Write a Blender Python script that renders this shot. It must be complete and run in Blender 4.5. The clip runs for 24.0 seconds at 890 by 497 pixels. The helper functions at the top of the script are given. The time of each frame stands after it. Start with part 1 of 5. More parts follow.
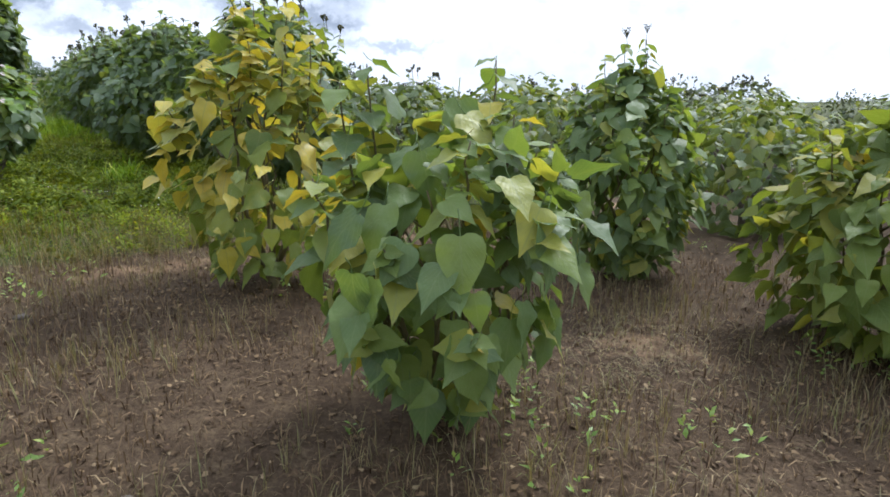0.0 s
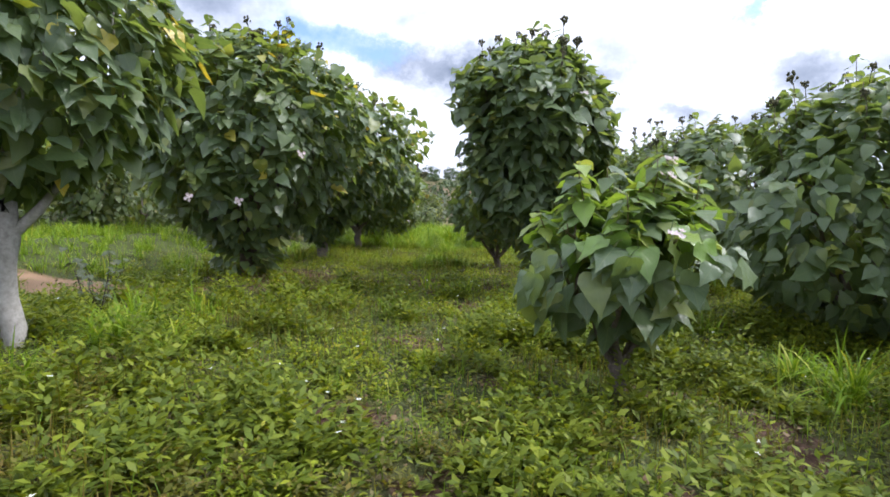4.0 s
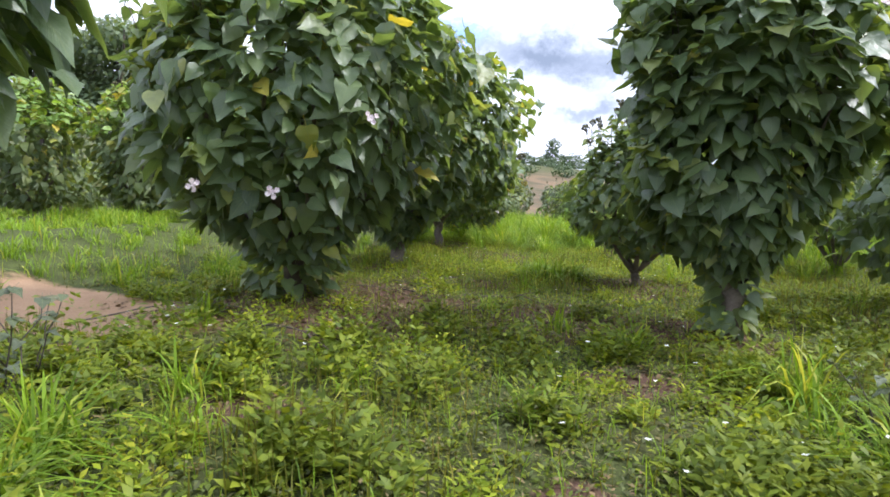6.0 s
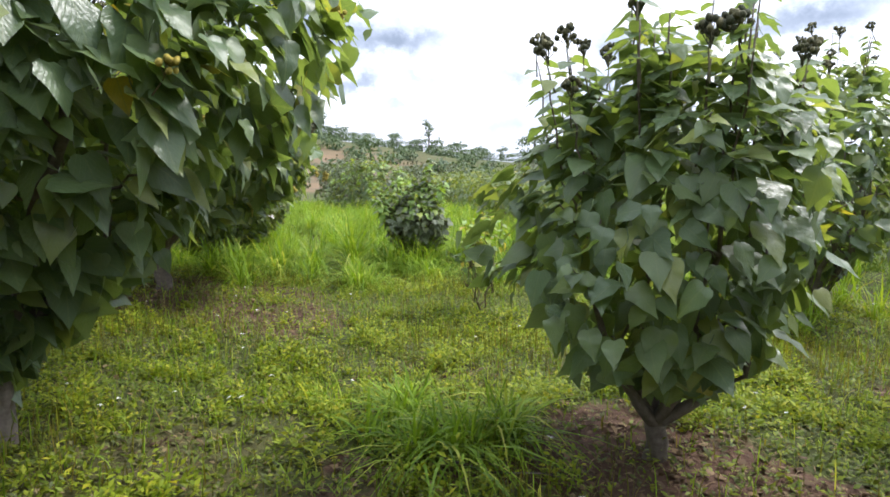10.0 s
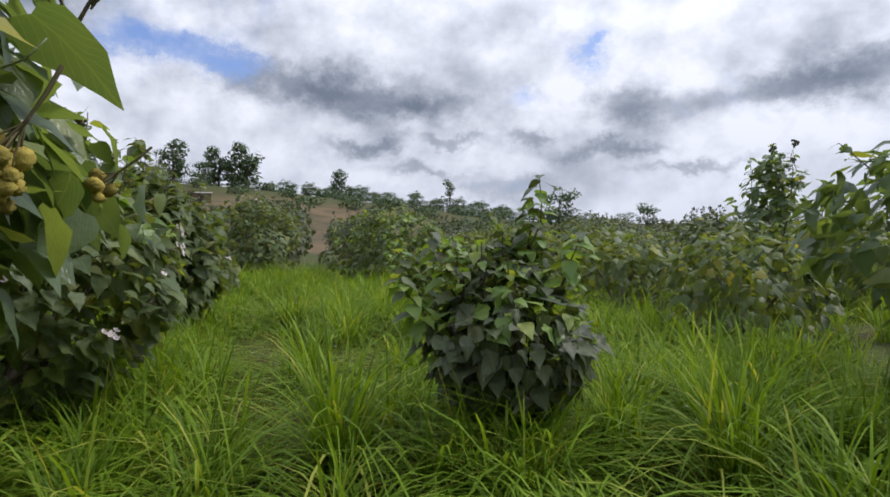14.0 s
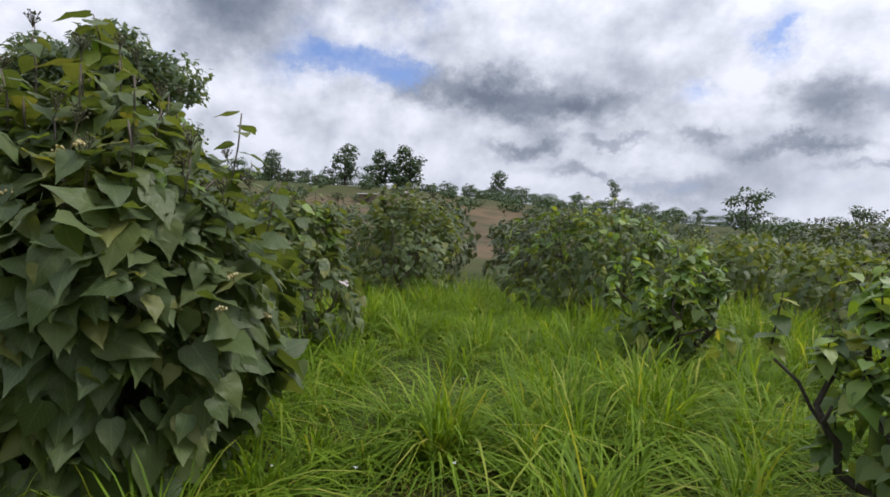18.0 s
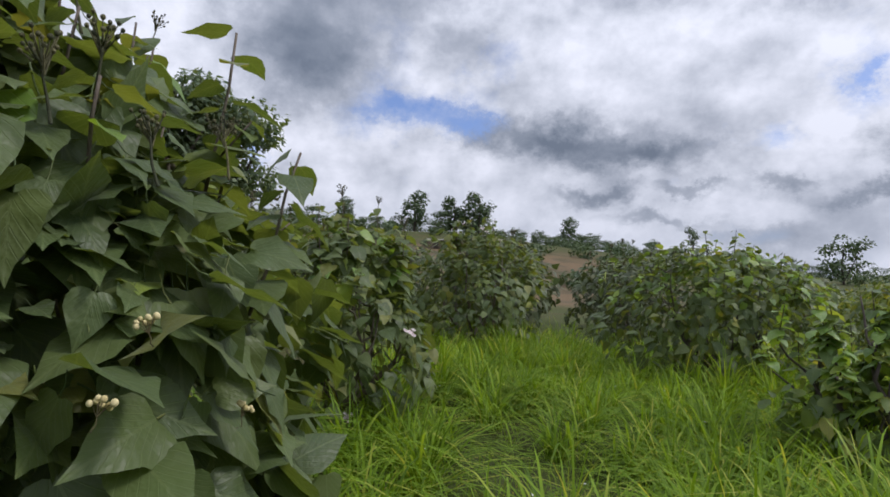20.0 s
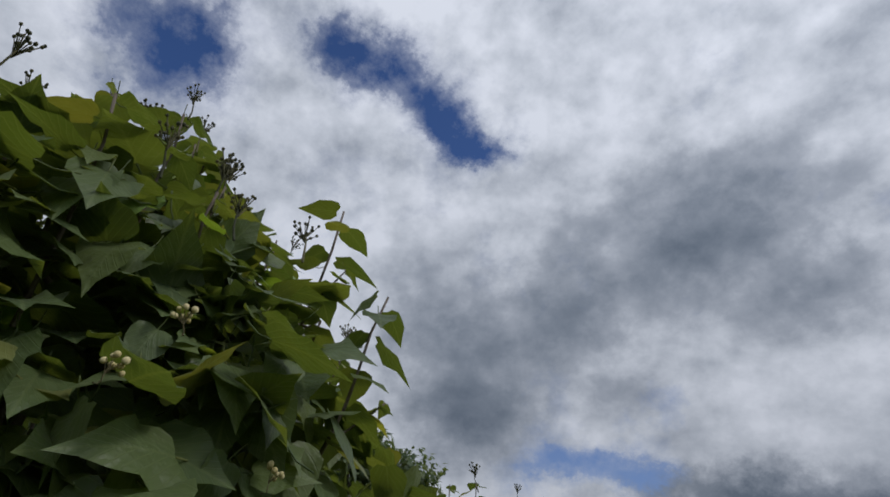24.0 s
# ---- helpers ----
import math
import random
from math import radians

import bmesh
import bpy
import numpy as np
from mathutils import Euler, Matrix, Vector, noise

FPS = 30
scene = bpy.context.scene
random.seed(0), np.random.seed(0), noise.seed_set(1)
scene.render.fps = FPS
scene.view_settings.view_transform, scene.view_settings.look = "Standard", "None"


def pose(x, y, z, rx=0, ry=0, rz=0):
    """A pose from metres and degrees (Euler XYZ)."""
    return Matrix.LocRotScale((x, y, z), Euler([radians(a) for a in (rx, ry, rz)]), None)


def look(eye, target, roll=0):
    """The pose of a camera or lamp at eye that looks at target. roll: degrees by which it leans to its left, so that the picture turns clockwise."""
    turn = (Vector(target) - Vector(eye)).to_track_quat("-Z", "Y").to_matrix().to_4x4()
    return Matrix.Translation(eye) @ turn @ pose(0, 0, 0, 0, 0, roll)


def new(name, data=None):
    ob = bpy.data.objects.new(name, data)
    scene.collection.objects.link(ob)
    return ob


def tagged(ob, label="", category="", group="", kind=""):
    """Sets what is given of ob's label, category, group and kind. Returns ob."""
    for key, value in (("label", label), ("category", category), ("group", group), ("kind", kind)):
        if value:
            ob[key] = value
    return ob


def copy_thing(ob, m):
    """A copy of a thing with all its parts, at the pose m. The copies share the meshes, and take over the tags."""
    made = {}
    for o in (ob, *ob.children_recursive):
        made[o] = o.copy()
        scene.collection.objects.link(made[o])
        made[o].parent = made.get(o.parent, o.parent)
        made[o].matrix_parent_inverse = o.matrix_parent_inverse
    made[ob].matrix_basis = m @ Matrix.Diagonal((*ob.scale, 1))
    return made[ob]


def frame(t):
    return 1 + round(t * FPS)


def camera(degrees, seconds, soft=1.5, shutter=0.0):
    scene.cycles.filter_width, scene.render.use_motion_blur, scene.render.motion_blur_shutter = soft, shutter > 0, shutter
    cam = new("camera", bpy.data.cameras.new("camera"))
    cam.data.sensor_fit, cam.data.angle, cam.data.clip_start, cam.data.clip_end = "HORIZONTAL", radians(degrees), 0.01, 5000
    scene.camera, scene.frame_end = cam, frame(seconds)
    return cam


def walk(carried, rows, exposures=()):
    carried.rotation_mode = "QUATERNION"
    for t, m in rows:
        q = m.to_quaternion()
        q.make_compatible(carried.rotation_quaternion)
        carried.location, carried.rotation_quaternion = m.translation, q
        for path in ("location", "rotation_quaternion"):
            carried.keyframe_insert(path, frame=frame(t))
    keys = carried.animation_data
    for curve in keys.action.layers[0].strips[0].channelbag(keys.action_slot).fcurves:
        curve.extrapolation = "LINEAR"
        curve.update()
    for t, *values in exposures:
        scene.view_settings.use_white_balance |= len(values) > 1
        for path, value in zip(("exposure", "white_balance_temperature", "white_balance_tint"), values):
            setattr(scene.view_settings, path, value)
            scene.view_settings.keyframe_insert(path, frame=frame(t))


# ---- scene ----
cam = camera(75.0, 24.0, soft=1.7)
PATH = [
    (0, (0.000, 0.000, 1.450), (0.000, 1.949, 1.000), 0.0),
    (0.5, (-0.752, 0.339, 1.453), (-1.438, 2.184, 1.098), 0.3),
    (1, (-1.307, 0.784, 1.499), (-2.301, 2.488, 1.173), 0.1),
    (1.5, (-1.822, 1.404, 1.546), (-2.859, 3.088, 1.250), -0.4),
    (2, (-2.270, 2.035, 1.522), (-3.348, 3.705, 1.297), -0.5),
    (2.5, (-2.666, 2.650, 1.543), (-3.759, 4.311, 1.333), -0.6),
    (3, (-3.221, 3.142, 1.564), (-4.485, 4.681, 1.379), -0.4),
    (3.5, (-3.749, 3.688, 1.642), (-5.044, 5.207, 1.518), -0.6),
    (5.5, (-5.900, 5.226, 1.788), (-7.382, 6.563, 1.665), 1.0),
    (6, (-6.455, 5.673, 1.847), (-7.952, 6.989, 1.688), 0.8),
    (6.5, (-7.036, 6.149, 1.913), (-8.554, 7.445, 1.790), 0.9),
    (7, (-7.537, 6.625, 1.980), (-9.064, 7.914, 1.886), 0.8),
    (7.5, (-7.960, 6.930, 2.126), (-9.489, 8.201, 1.914), 0.8),
    (8, (-8.369, 7.248, 2.215), (-9.904, 8.499, 1.930), 0.6),
    (8.5, (-8.738, 7.619, 2.238), (-10.213, 8.923, 1.884), 0.6),
    (9, (-9.214, 8.176, 2.245), (-10.468, 9.696, 1.901), 0.8),
    (9.5, (-9.636, 8.730, 2.239), (-10.597, 10.465, 1.980), 0.7),
    (11.5, (-11.454, 11.134, 2.258), (-12.260, 12.948, 2.017), -0.2),
    (12, (-11.859, 11.812, 2.238), (-12.751, 13.587, 2.007), -0.3),
    (12.5, (-12.254, 12.392, 2.324), (-13.179, 14.154, 2.125), -0.1),
    (13, (-12.551, 12.904, 2.274), (-13.484, 14.667, 2.127), -0.2),
    (13.5, (-12.932, 13.450, 2.142), (-13.876, 15.211, 2.069), -0.2),
    (14, (-13.222, 14.101, 2.151), (-14.162, 15.866, 2.109), -0.2),
    (14.5, (-13.532, 14.593, 2.166), (-14.440, 16.375, 2.131), 0.2),
    (15, (-14.032, 14.967, 2.186), (-14.954, 16.742, 2.161), 0.5),
    (15.5, (-14.476, 15.342, 2.209), (-15.682, 16.937, 2.170), 0.5),
    (16, (-14.912, 15.779, 2.224), (-16.271, 17.244, 2.176), 0.8),
    (16.5, (-15.304, 16.221, 2.231), (-16.694, 17.658, 2.174), 0.8),
    (17, (-15.694, 16.633, 2.262), (-17.095, 18.060, 2.209), 0.8),
    (17.5, (-16.029, 17.102, 2.269), (-17.389, 18.568, 2.234), 0.7),
    (19.5, (-17.246, 18.154, 2.179), (-18.751, 19.471, 2.200), 1.7),
    (20, (-17.461, 18.325, 2.172), (-18.995, 19.602, 2.289), 1.8),
    (20.5, (-17.599, 18.530, 2.078), (-19.144, 19.790, 2.235), 1.6),
    (21, (-17.644, 18.684, 1.900), (-19.198, 19.932, 2.064), 1.6),
    (21.5, (-17.637, 18.692, 1.676), (-19.144, 19.868, 2.265), 2.0),
    (22, (-17.646, 18.657, 1.531), (-19.029, 19.715, 2.514), 1.7),
    (22.5, (-17.592, 18.639, 1.567), (-19.033, 19.347, 2.759), 3.6),
    (23, (-17.554, 18.659, 1.588), (-19.029, 19.308, 2.772), 4.1),
    (23.5, (-17.560, 18.647, 1.610), (-19.053, 19.269, 2.788), 4.5),
    (24, (-17.547, 18.643, 1.622), (-19.039, 19.241, 2.812), 4.7),
]
walk(cam, [(t, look(eye, target, roll)) for t, eye, target, roll in PATH], [(0.0, 0.75, 5600, 12), (1.0, 0.8, 5750, 12), (3.0, 0.85, 5800, 16), (5.5, 1.28, 5650, 18), (8.0, 1.5, 5800, 17), (9.0, 1.55, 5800, 16), (11.5, 0.85, 6050, 14), (14.0, 0.1, 6000, 15), (15.0, 0.0, 6000, 15), (17.0, 0.12, 6050, 15), (20.0, -0.05, 5950, 16), (21.0, -0.03, 5950, 16), (22.0, -0.6, 5950, 12), (24.0, -0.72, 5950, 12)])

# ---- world and sun ----
SUN_AZ, SUN_EL = -42.0, 50.0          # degrees to the left of +y, and up


def node(nt, kind, **values):
    n = nt.nodes.new(kind)
    for key, value in values.items():
        n.inputs[key].default_value = value
    return n


def ramp(nt, source, stops):
    r = nt.nodes.new("ShaderNodeValToRGB")
    while len(r.color_ramp.elements) < len(stops):
        r.color_ramp.elements.new(0.5)
    for e, (p, c) in zip(r.color_ramp.elements, stops):
        e.position, e.color = p, (*c, 1)
    nt.links.new(source, r.inputs[0])
    return r.outputs[0]


def math_node(nt, op, a, b=None, c=None, clamp=False):
    n = nt.nodes.new("ShaderNodeMath")
    n.operation, n.use_clamp = op, clamp
    for k, v in enumerate((a, b, c)):
        if v is None:
            continue
        if isinstance(v, (int, float)):
            n.inputs[k].default_value = v
        else:
            nt.links.new(v, n.inputs[k])
    return n.outputs[0]


def mix_color(nt, fac, a, b, blend="MIX"):
    n = nt.nodes.new("ShaderNodeMix")
    n.data_type, n.blend_type = "RGBA", blend
    for k, v in ((0, fac), (6, a), (7, b)):
        if isinstance(v, (int, float)):
            n.inputs[k].default_value = v
        elif isinstance(v, tuple):
            n.inputs[k].default_value = (*v, 1) if len(v) == 3 else v
        else:
            nt.links.new(v, n.inputs[k])
    return n.outputs[2]


def noise_tex(nt, vector, scale, detail=4.0, rough=0.55, distortion=0.0, out=0):
    n = node(nt, "ShaderNodeTexNoise", Scale=scale, Detail=detail, Roughness=rough, Distortion=distortion)
    if vector is not None:
        nt.links.new(vector, n.inputs["Vector"])
    return n.outputs[out]


# the sky's marks: azimuth to the left of +y, elevation, their half widths (degrees), strength
BLUE_GAPS = (
    (53.5, 16.7, 6.0, 1.9, 1.0), (47.5, 15.6, 3.0, 1.3, 0.6), (69.5, 12.0, 2.0, 3.2, 0.9), (45.5, 21.0, 2.6, 2.2, 0.6), (15.0, 17.2, 1.6, 1.9, 0.6), (21.0, 13.3, 2.5, 0.8, 0.5), (22.0, 5.2, 4.0, 1.4, 0.55),
    (64.0, 46.6, 5.0, 2.0, 0.95), (70.5, 49.0, 5.5, 3.0, 0.9), (78.0, 52.5, 7.5, 3.4, 0.9), (88.0, 53.5, 7.0, 3.2, 0.9), (108.0, 46.5, 9.0, 6.5, 1.3), (52.0, 61.0, 9.0, 1.8, 0.6), (101.0, 39.0, 3.0, 2.0, 0.4))
GREY_BELLIES = (
    (40.0, 14.0, 6.5, 1.5, 1.0), (32.0, 12.4, 6.0, 1.4, 0.9), (47.0, 15.2, 4.0, 1.3, 0.6), (64.0, 20.6, 7.0, 3.6, 0.8), (66.0, 27.0, 8.0, 5.0, 0.75), (10.5, 12.3, 3.6, 2.2, 0.9), (-4.5, 12.2, 8.0, 1.6, 1.0),
    (22.0, 5.2, 4.5, 1.2, 0.7), (35.0, 8.8, 3.5, 0.7, 0.8), (27.0, 9.4, 2.6, 0.6, 0.6), (19.5, 9.6, 2.6, 0.7, 0.6), (12.0, 8.4, 4.5, 0.7, 0.8), (30.0, 6.6, 4.0, 0.5, 0.6), (5.0, 6.4, 5.0, 0.5, 0.6), (37.0, 36.0, 9.0, 6.5, 1.05), (54.0, 31.0, 8.0, 7.0, 0.85), (28.0, 29.0, 6.0, 4.0, 0.5), (18.0, 26.0, 6.0, 2.5, 0.5))


def make_world():
    w = bpy.data.worlds.new("world")
    scene.world = w
    w.use_nodes = True
    nt = w.node_tree
    nt.nodes.clear()

    def vec(op, a, b=None, c=None, out=0):
        n = nt.nodes.new("ShaderNodeVectorMath")
        n.operation = op
        for k, v in enumerate((a, b, c)):
            if isinstance(v, tuple):
                n.inputs[k].default_value = v
            elif v is not None:
                nt.links.new(v, n.inputs[k])
        return n.outputs[out]

    sky = nt.nodes.new("ShaderNodeTexSky")
    sky.sky_type, sky.sun_disc = "NISHITA", False
    sky.sun_elevation, sky.sun_rotation = radians(SUN_EL), radians(-SUN_AZ)
    way = nt.nodes.new("ShaderNodeTexCoord").outputs["Generated"]
    split = nt.nodes.new("ShaderNodeSeparateXYZ")
    nt.links.new(way, split.inputs[0])
    up = math_node(nt, "MAXIMUM", split.outputs[2], 0.0)
    # billows: heaps that look flatter towards the horizon
    heap = vec("MULTIPLY", way, (1.0, 1.0, 1.25))
    wide = noise_tex(nt, heap, 3.1, 3.0, 0.5)
    billow = noise_tex(nt, heap, 5.0, 8.0, 0.55)
    lower = noise_tex(nt, vec("ADD", heap, (-0.012, 0.0, 0.05)), 5.0, 8.0, 0.55)
    fray = noise_tex(nt, heap, 26.0, 7.0, 0.65)
    # azimuth and elevation in degrees, warped so that no mark is a plain ellipse
    angles = nt.nodes.new("ShaderNodeCombineXYZ")
    nt.links.new(math_node(nt, "MULTIPLY", math_node(nt, "ARCTAN2", math_node(nt, "MULTIPLY", split.outputs[0], -1.0), split.outputs[1]), 57.2958), angles.inputs[0])
    nt.links.new(math_node(nt, "MULTIPLY", math_node(nt, "ARCSINE", split.outputs[2]), 57.2958), angles.inputs[1])
    bend = vec("SUBTRACT", noise_tex(nt, heap, 8.0, 9.0, 0.68, 0.0, 1), (0.5, 0.5, 0.5))
    angles = vec("MULTIPLY_ADD", bend, (13.0, 8.0, 0.0), angles.outputs[0])

    def marks(rows):
        total = None
        for az, el, wide_az, wide_el, weight in rows:
            off = vec("MULTIPLY_ADD", angles, (1 / wide_az, 1 / wide_el, 0.0), (-az / wide_az, -el / wide_el, 0.0))
            bell = math_node(nt, "EXPONENT", math_node(nt, "MULTIPLY", vec("DOT_PRODUCT", off, off, out=1), -1.0))
            total = math_node(nt, "MULTIPLY_ADD", bell, weight, 0.0 if total is None else total)
        return total

    gaps, bellies = marks(BLUE_GAPS), marks(GREY_BELLIES)
    thick = math_node(nt, "MULTIPLY_ADD", wide, 0.55, math_node(nt, "MULTIPLY_ADD", billow, 0.75, math_node(nt, "MULTIPLY", fray, 0.34)))
    here = math_node(nt, "SUBTRACT", thick, math_node(nt, "MULTIPLY", gaps, 0.58))
    cover = ramp(nt, here, ((0.22, (0, 0, 0)), (0.4, (0.25, 0.25, 0.25)), (0.54, (0.72, 0.72, 0.72)), (0.72, (1, 1, 1))))
    # white where the heaps catch the light, grey in their thick middles and bellies
    relief = math_node(nt, "SUBTRACT", lower, billow)
    body = math_node(nt, "MULTIPLY_ADD", bellies, 0.5, math_node(nt, "MULTIPLY_ADD", relief, 1.25, math_node(nt, "MULTIPLY_ADD", wide, 0.38, math_node(nt, "MULTIPLY_ADD", billow, 0.26, 0.08))))
    cloud = ramp(nt, body, ((0.3, (0.84, 0.85, 0.87)), (0.45, (0.64, 0.66, 0.685)), (0.6, (0.43, 0.455, 0.49)), (0.8, (0.27, 0.3, 0.34)), (1.05, (0.17, 0.2, 0.24))))
    paler = nt.nodes.new("ShaderNodeVectorMath")
    paler.operation = "SCALE"
    nt.links.new(sky.outputs[0], paler.inputs[0])
    nt.links.new(math_node(nt, "SUBTRACT", 1.75, up), paler.inputs["Scale"])
    blue = mix_color(nt, 1.0, paler.outputs[0], (0.05, 0.064, 0.092), "MULTIPLY")
    blue = mix_color(nt, math_node(nt, "SUBTRACT", 0.62, math_node(nt, "MULTIPLY", up, 1.1), clamp=True), blue, (0.42, 0.5, 0.62))
    # low over the horizon the clouds thin into a pale haze; round the veiled sun and overhead they shine
    haze = ramp(nt, up, ((0.0, (1, 1, 1)), (0.2, (0, 0, 0))))
    air = mix_color(nt, cover, blue, cloud)
    air = mix_color(nt, math_node(nt, "MULTIPLY", haze, 0.45), air, (0.66, 0.695, 0.75))
    el, az = radians(SUN_EL), radians(SUN_AZ)
    to_sun = vec("DOT_PRODUCT", way, (-math.sin(az) * math.cos(el), math.cos(az) * math.cos(el), math.sin(el)), out=1)
    near = math_node(nt, "POWER", math_node(nt, "MAXIMUM", to_sun, 0.0), 5.0)
    shine = math_node(nt, "MULTIPLY_ADD", near, 0.45, math_node(nt, "MULTIPLY_ADD", up, 0.55, 0.9))
    bright = nt.nodes.new("ShaderNodeVectorMath")
    bright.operation = "SCALE"
    nt.links.new(air, bright.inputs[0])
    nt.links.new(shine, bright.inputs["Scale"])
    back = node(nt, "ShaderNodeBackground", Strength=1.0)
    nt.links.new(bright.outputs[0], back.inputs[0])
    out = nt.nodes.new("ShaderNodeOutputWorld")
    nt.links.new(back.outputs[0], out.inputs[0])


make_world()
sun = new("sun", bpy.data.lights.new("sun", "SUN"))
sun.data.energy, sun.data.angle, sun.data.color = 2.3, radians(12), (1.0, 0.93, 0.82)
sun.matrix_world = pose(0, 0, 30, 90 - SUN_EL, 0, 180 + SUN_AZ)


# ---- materials ----
def material(name, rough=0.8, spec=0.3):
    m = bpy.data.materials.new(name)
    m.use_nodes = True
    nt = m.node_tree
    b = nt.nodes["Principled BSDF"]
    b.inputs["Roughness"].default_value = rough
    b.inputs["Specular IOR Level"].default_value = spec
    return m, nt, b


def any_random(nt):
    info, geo = nt.nodes.new("ShaderNodeObjectInfo"), nt.nodes.new("ShaderNodeNewGeometry")
    return math_node(nt, "FRACT", math_node(nt, "ADD", math_node(nt, "MULTIPLY", info.outputs["Random"], 7.31), geo.outputs["Random Per Island"]))


def leaf_material(name, stops, glow=0.35, rough=0.38, veins=True, spec=0.55, tint=(1.5, 1.35, 0.45)):
    """A thin leaf: coloured leaf by leaf, veined along its own map, part of the light passing through."""
    m, nt, b = material(name, rough, spec)
    if veins:
        # a dusty-looking sheen, added to brighten the dark leaf faces
        b.inputs["Sheen Weight"].default_value, b.inputs["Sheen Roughness"].default_value = 0.14, 0.5
        b.inputs["Sheen Tint"].default_value = (0.85, 0.95, 0.8, 1)
    rnd = any_random(nt)
    col = ramp(nt, rnd, stops)
    where = nt.nodes.new("ShaderNodeNewGeometry").outputs["Position"]
    blot = noise_tex(nt, where, 14.0, 3.0)
    col = mix_color(nt, ramp(nt, blot, ((0.42, (0, 0, 0)), (0.75, (0.45, 0.45, 0.45)))), col, tuple(c * 0.7 + 0.01 for c in stops[-2][1]))
    if veins:
        uv = nt.nodes.new("ShaderNodeUVMap")
        sp = nt.nodes.new("ShaderNodeSeparateXYZ")
        nt.links.new(uv.outputs[0], sp.inputs[0])
        across = math_node(nt, "ABSOLUTE", math_node(nt, "SUBTRACT", sp.outputs[0], 0.5))
        mid = math_node(nt, "LESS_THAN", across, 0.016)
        slant = math_node(nt, "SUBTRACT", sp.outputs[1], math_node(nt, "POWER", math_node(nt, "MULTIPLY", across, 1.5), 0.8))
        side = math_node(nt, "SINE", math_node(nt, "MULTIPLY", slant, 34.0))
        rib = math_node(nt, "MULTIPLY", math_node(nt, "SUBTRACT", side, 0.86, clamp=True), 5.0, clamp=True)
        vein = math_node(nt, "MAXIMUM", mid, rib)
        col = mix_color(nt, math_node(nt, "MULTIPLY", vein, 0.32), col, (0.2, 0.25, 0.1))
        bump = node(nt, "ShaderNodeBump", Strength=0.36, Distance=0.006)
        dents = math_node(nt, "MULTIPLY", noise_tex(nt, where, 38.0, 2.0), 2.2)
        nt.links.new(math_node(nt, "ADD", dents, math_node(nt, "ADD", math_node(nt, "MULTIPLY", side, 0.09), math_node(nt, "MULTIPLY", vein, -0.8))), bump.inputs["Height"])
        nt.links.new(bump.outputs[0], b.inputs["Normal"])
    nt.links.new(col, b.inputs["Base Color"])
    if glow:
        tr = nt.nodes.new("ShaderNodeBsdfTranslucent")
        nt.links.new(mix_color(nt, 1.0, col, tint, "MULTIPLY"), tr.inputs[0])
        mx = node(nt, "ShaderNodeMixShader", Fac=glow)
        nt.links.new(b.outputs[0], mx.inputs[1])
        nt.links.new(tr.outputs[0], mx.inputs[2])
        nt.links.new(mx.outputs[0], nt.nodes["Material Output"].inputs[0])
    return m


def rough_material(name, a, c, scale=20.0, rough=0.9, bump=0.4, by_piece=False, dist=0.01):
    m, nt, b = material(name, rough, 0.2)
    where = nt.nodes.new("ShaderNodeNewGeometry").outputs["Position"]
    fine, wide = noise_tex(nt, where, scale, 6.0, 0.65), noise_tex(nt, where, scale * 0.13, 3.0)
    both = math_node(nt, "ADD", math_node(nt, "MULTIPLY", fine, 0.6), math_node(nt, "MULTIPLY", wide, 0.4))
    if by_piece:
        both = math_node(nt, "ADD", math_node(nt, "MULTIPLY", both, 0.5), math_node(nt, "MULTIPLY", any_random(nt), 0.5))
    nt.links.new(ramp(nt, both, ((0.3, a), (0.7, c))), b.inputs["Base Color"])
    bp = node(nt, "ShaderNodeBump", Strength=bump, Distance=dist)
    nt.links.new(fine, bp.inputs["Height"])
    nt.links.new(bp.outputs[0], b.inputs["Normal"])
    return m


LEAF = leaf_material("annatto_leaf", ((0.0, (0.085, 0.138, 0.064)), (0.5, (0.122, 0.188, 0.08)), (0.9, (0.16, 0.225, 0.085)), (0.985, (0.24, 0.28, 0.08))), 0.5, 0.37, True, 0.65)
LEAF_YOUNG = leaf_material("annatto_leaf_light_green", ((0.0, (0.104, 0.156, 0.032)), (0.6, (0.16, 0.218, 0.04)), (0.88, (0.24, 0.273, 0.048)), (0.98, (0.336, 0.312, 0.056))), 0.45, 0.5, True, 0.3)
LEAF_MID = leaf_material("annatto_shrub_leaf", ((0.0, (0.085, 0.14, 0.048)), (0.6, (0.13, 0.2, 0.056)), (0.88, (0.2, 0.27, 0.06)), (0.98, (0.36, 0.36, 0.07))), 0.46, 0.45, True, 0.45)
# LEAF darkened: a deeper green with the backlit trees' shade put into the colour
LEAF_DEEP_SHADED = leaf_material("shaded_deep_green_annatto_leaf", ((0.0, (0.07, 0.108, 0.036)), (0.5, (0.1, 0.146, 0.044)), (0.88, (0.138, 0.178, 0.05)), (0.97, (0.21, 0.22, 0.058))), 0.4, 0.45, True, 0.4)
LEAF_OLD = leaf_material("old_dusty_annatto_leaf", ((0.0, (0.0396, 0.054, 0.0229)), (0.6, (0.0612, 0.0848, 0.0321)), (0.9, (0.0864, 0.114, 0.0382)), (1.0, (0.115, 0.115, 0.0459))), 0.25, 0.55)
LEAF_YELLOW = leaf_material("annatto_leaf_yellowing", ((0.0, (0.15, 0.2, 0.035)), (0.3, (0.28, 0.3, 0.05)), (0.6, (0.43, 0.39, 0.055)), (0.95, (0.54, 0.43, 0.05))))
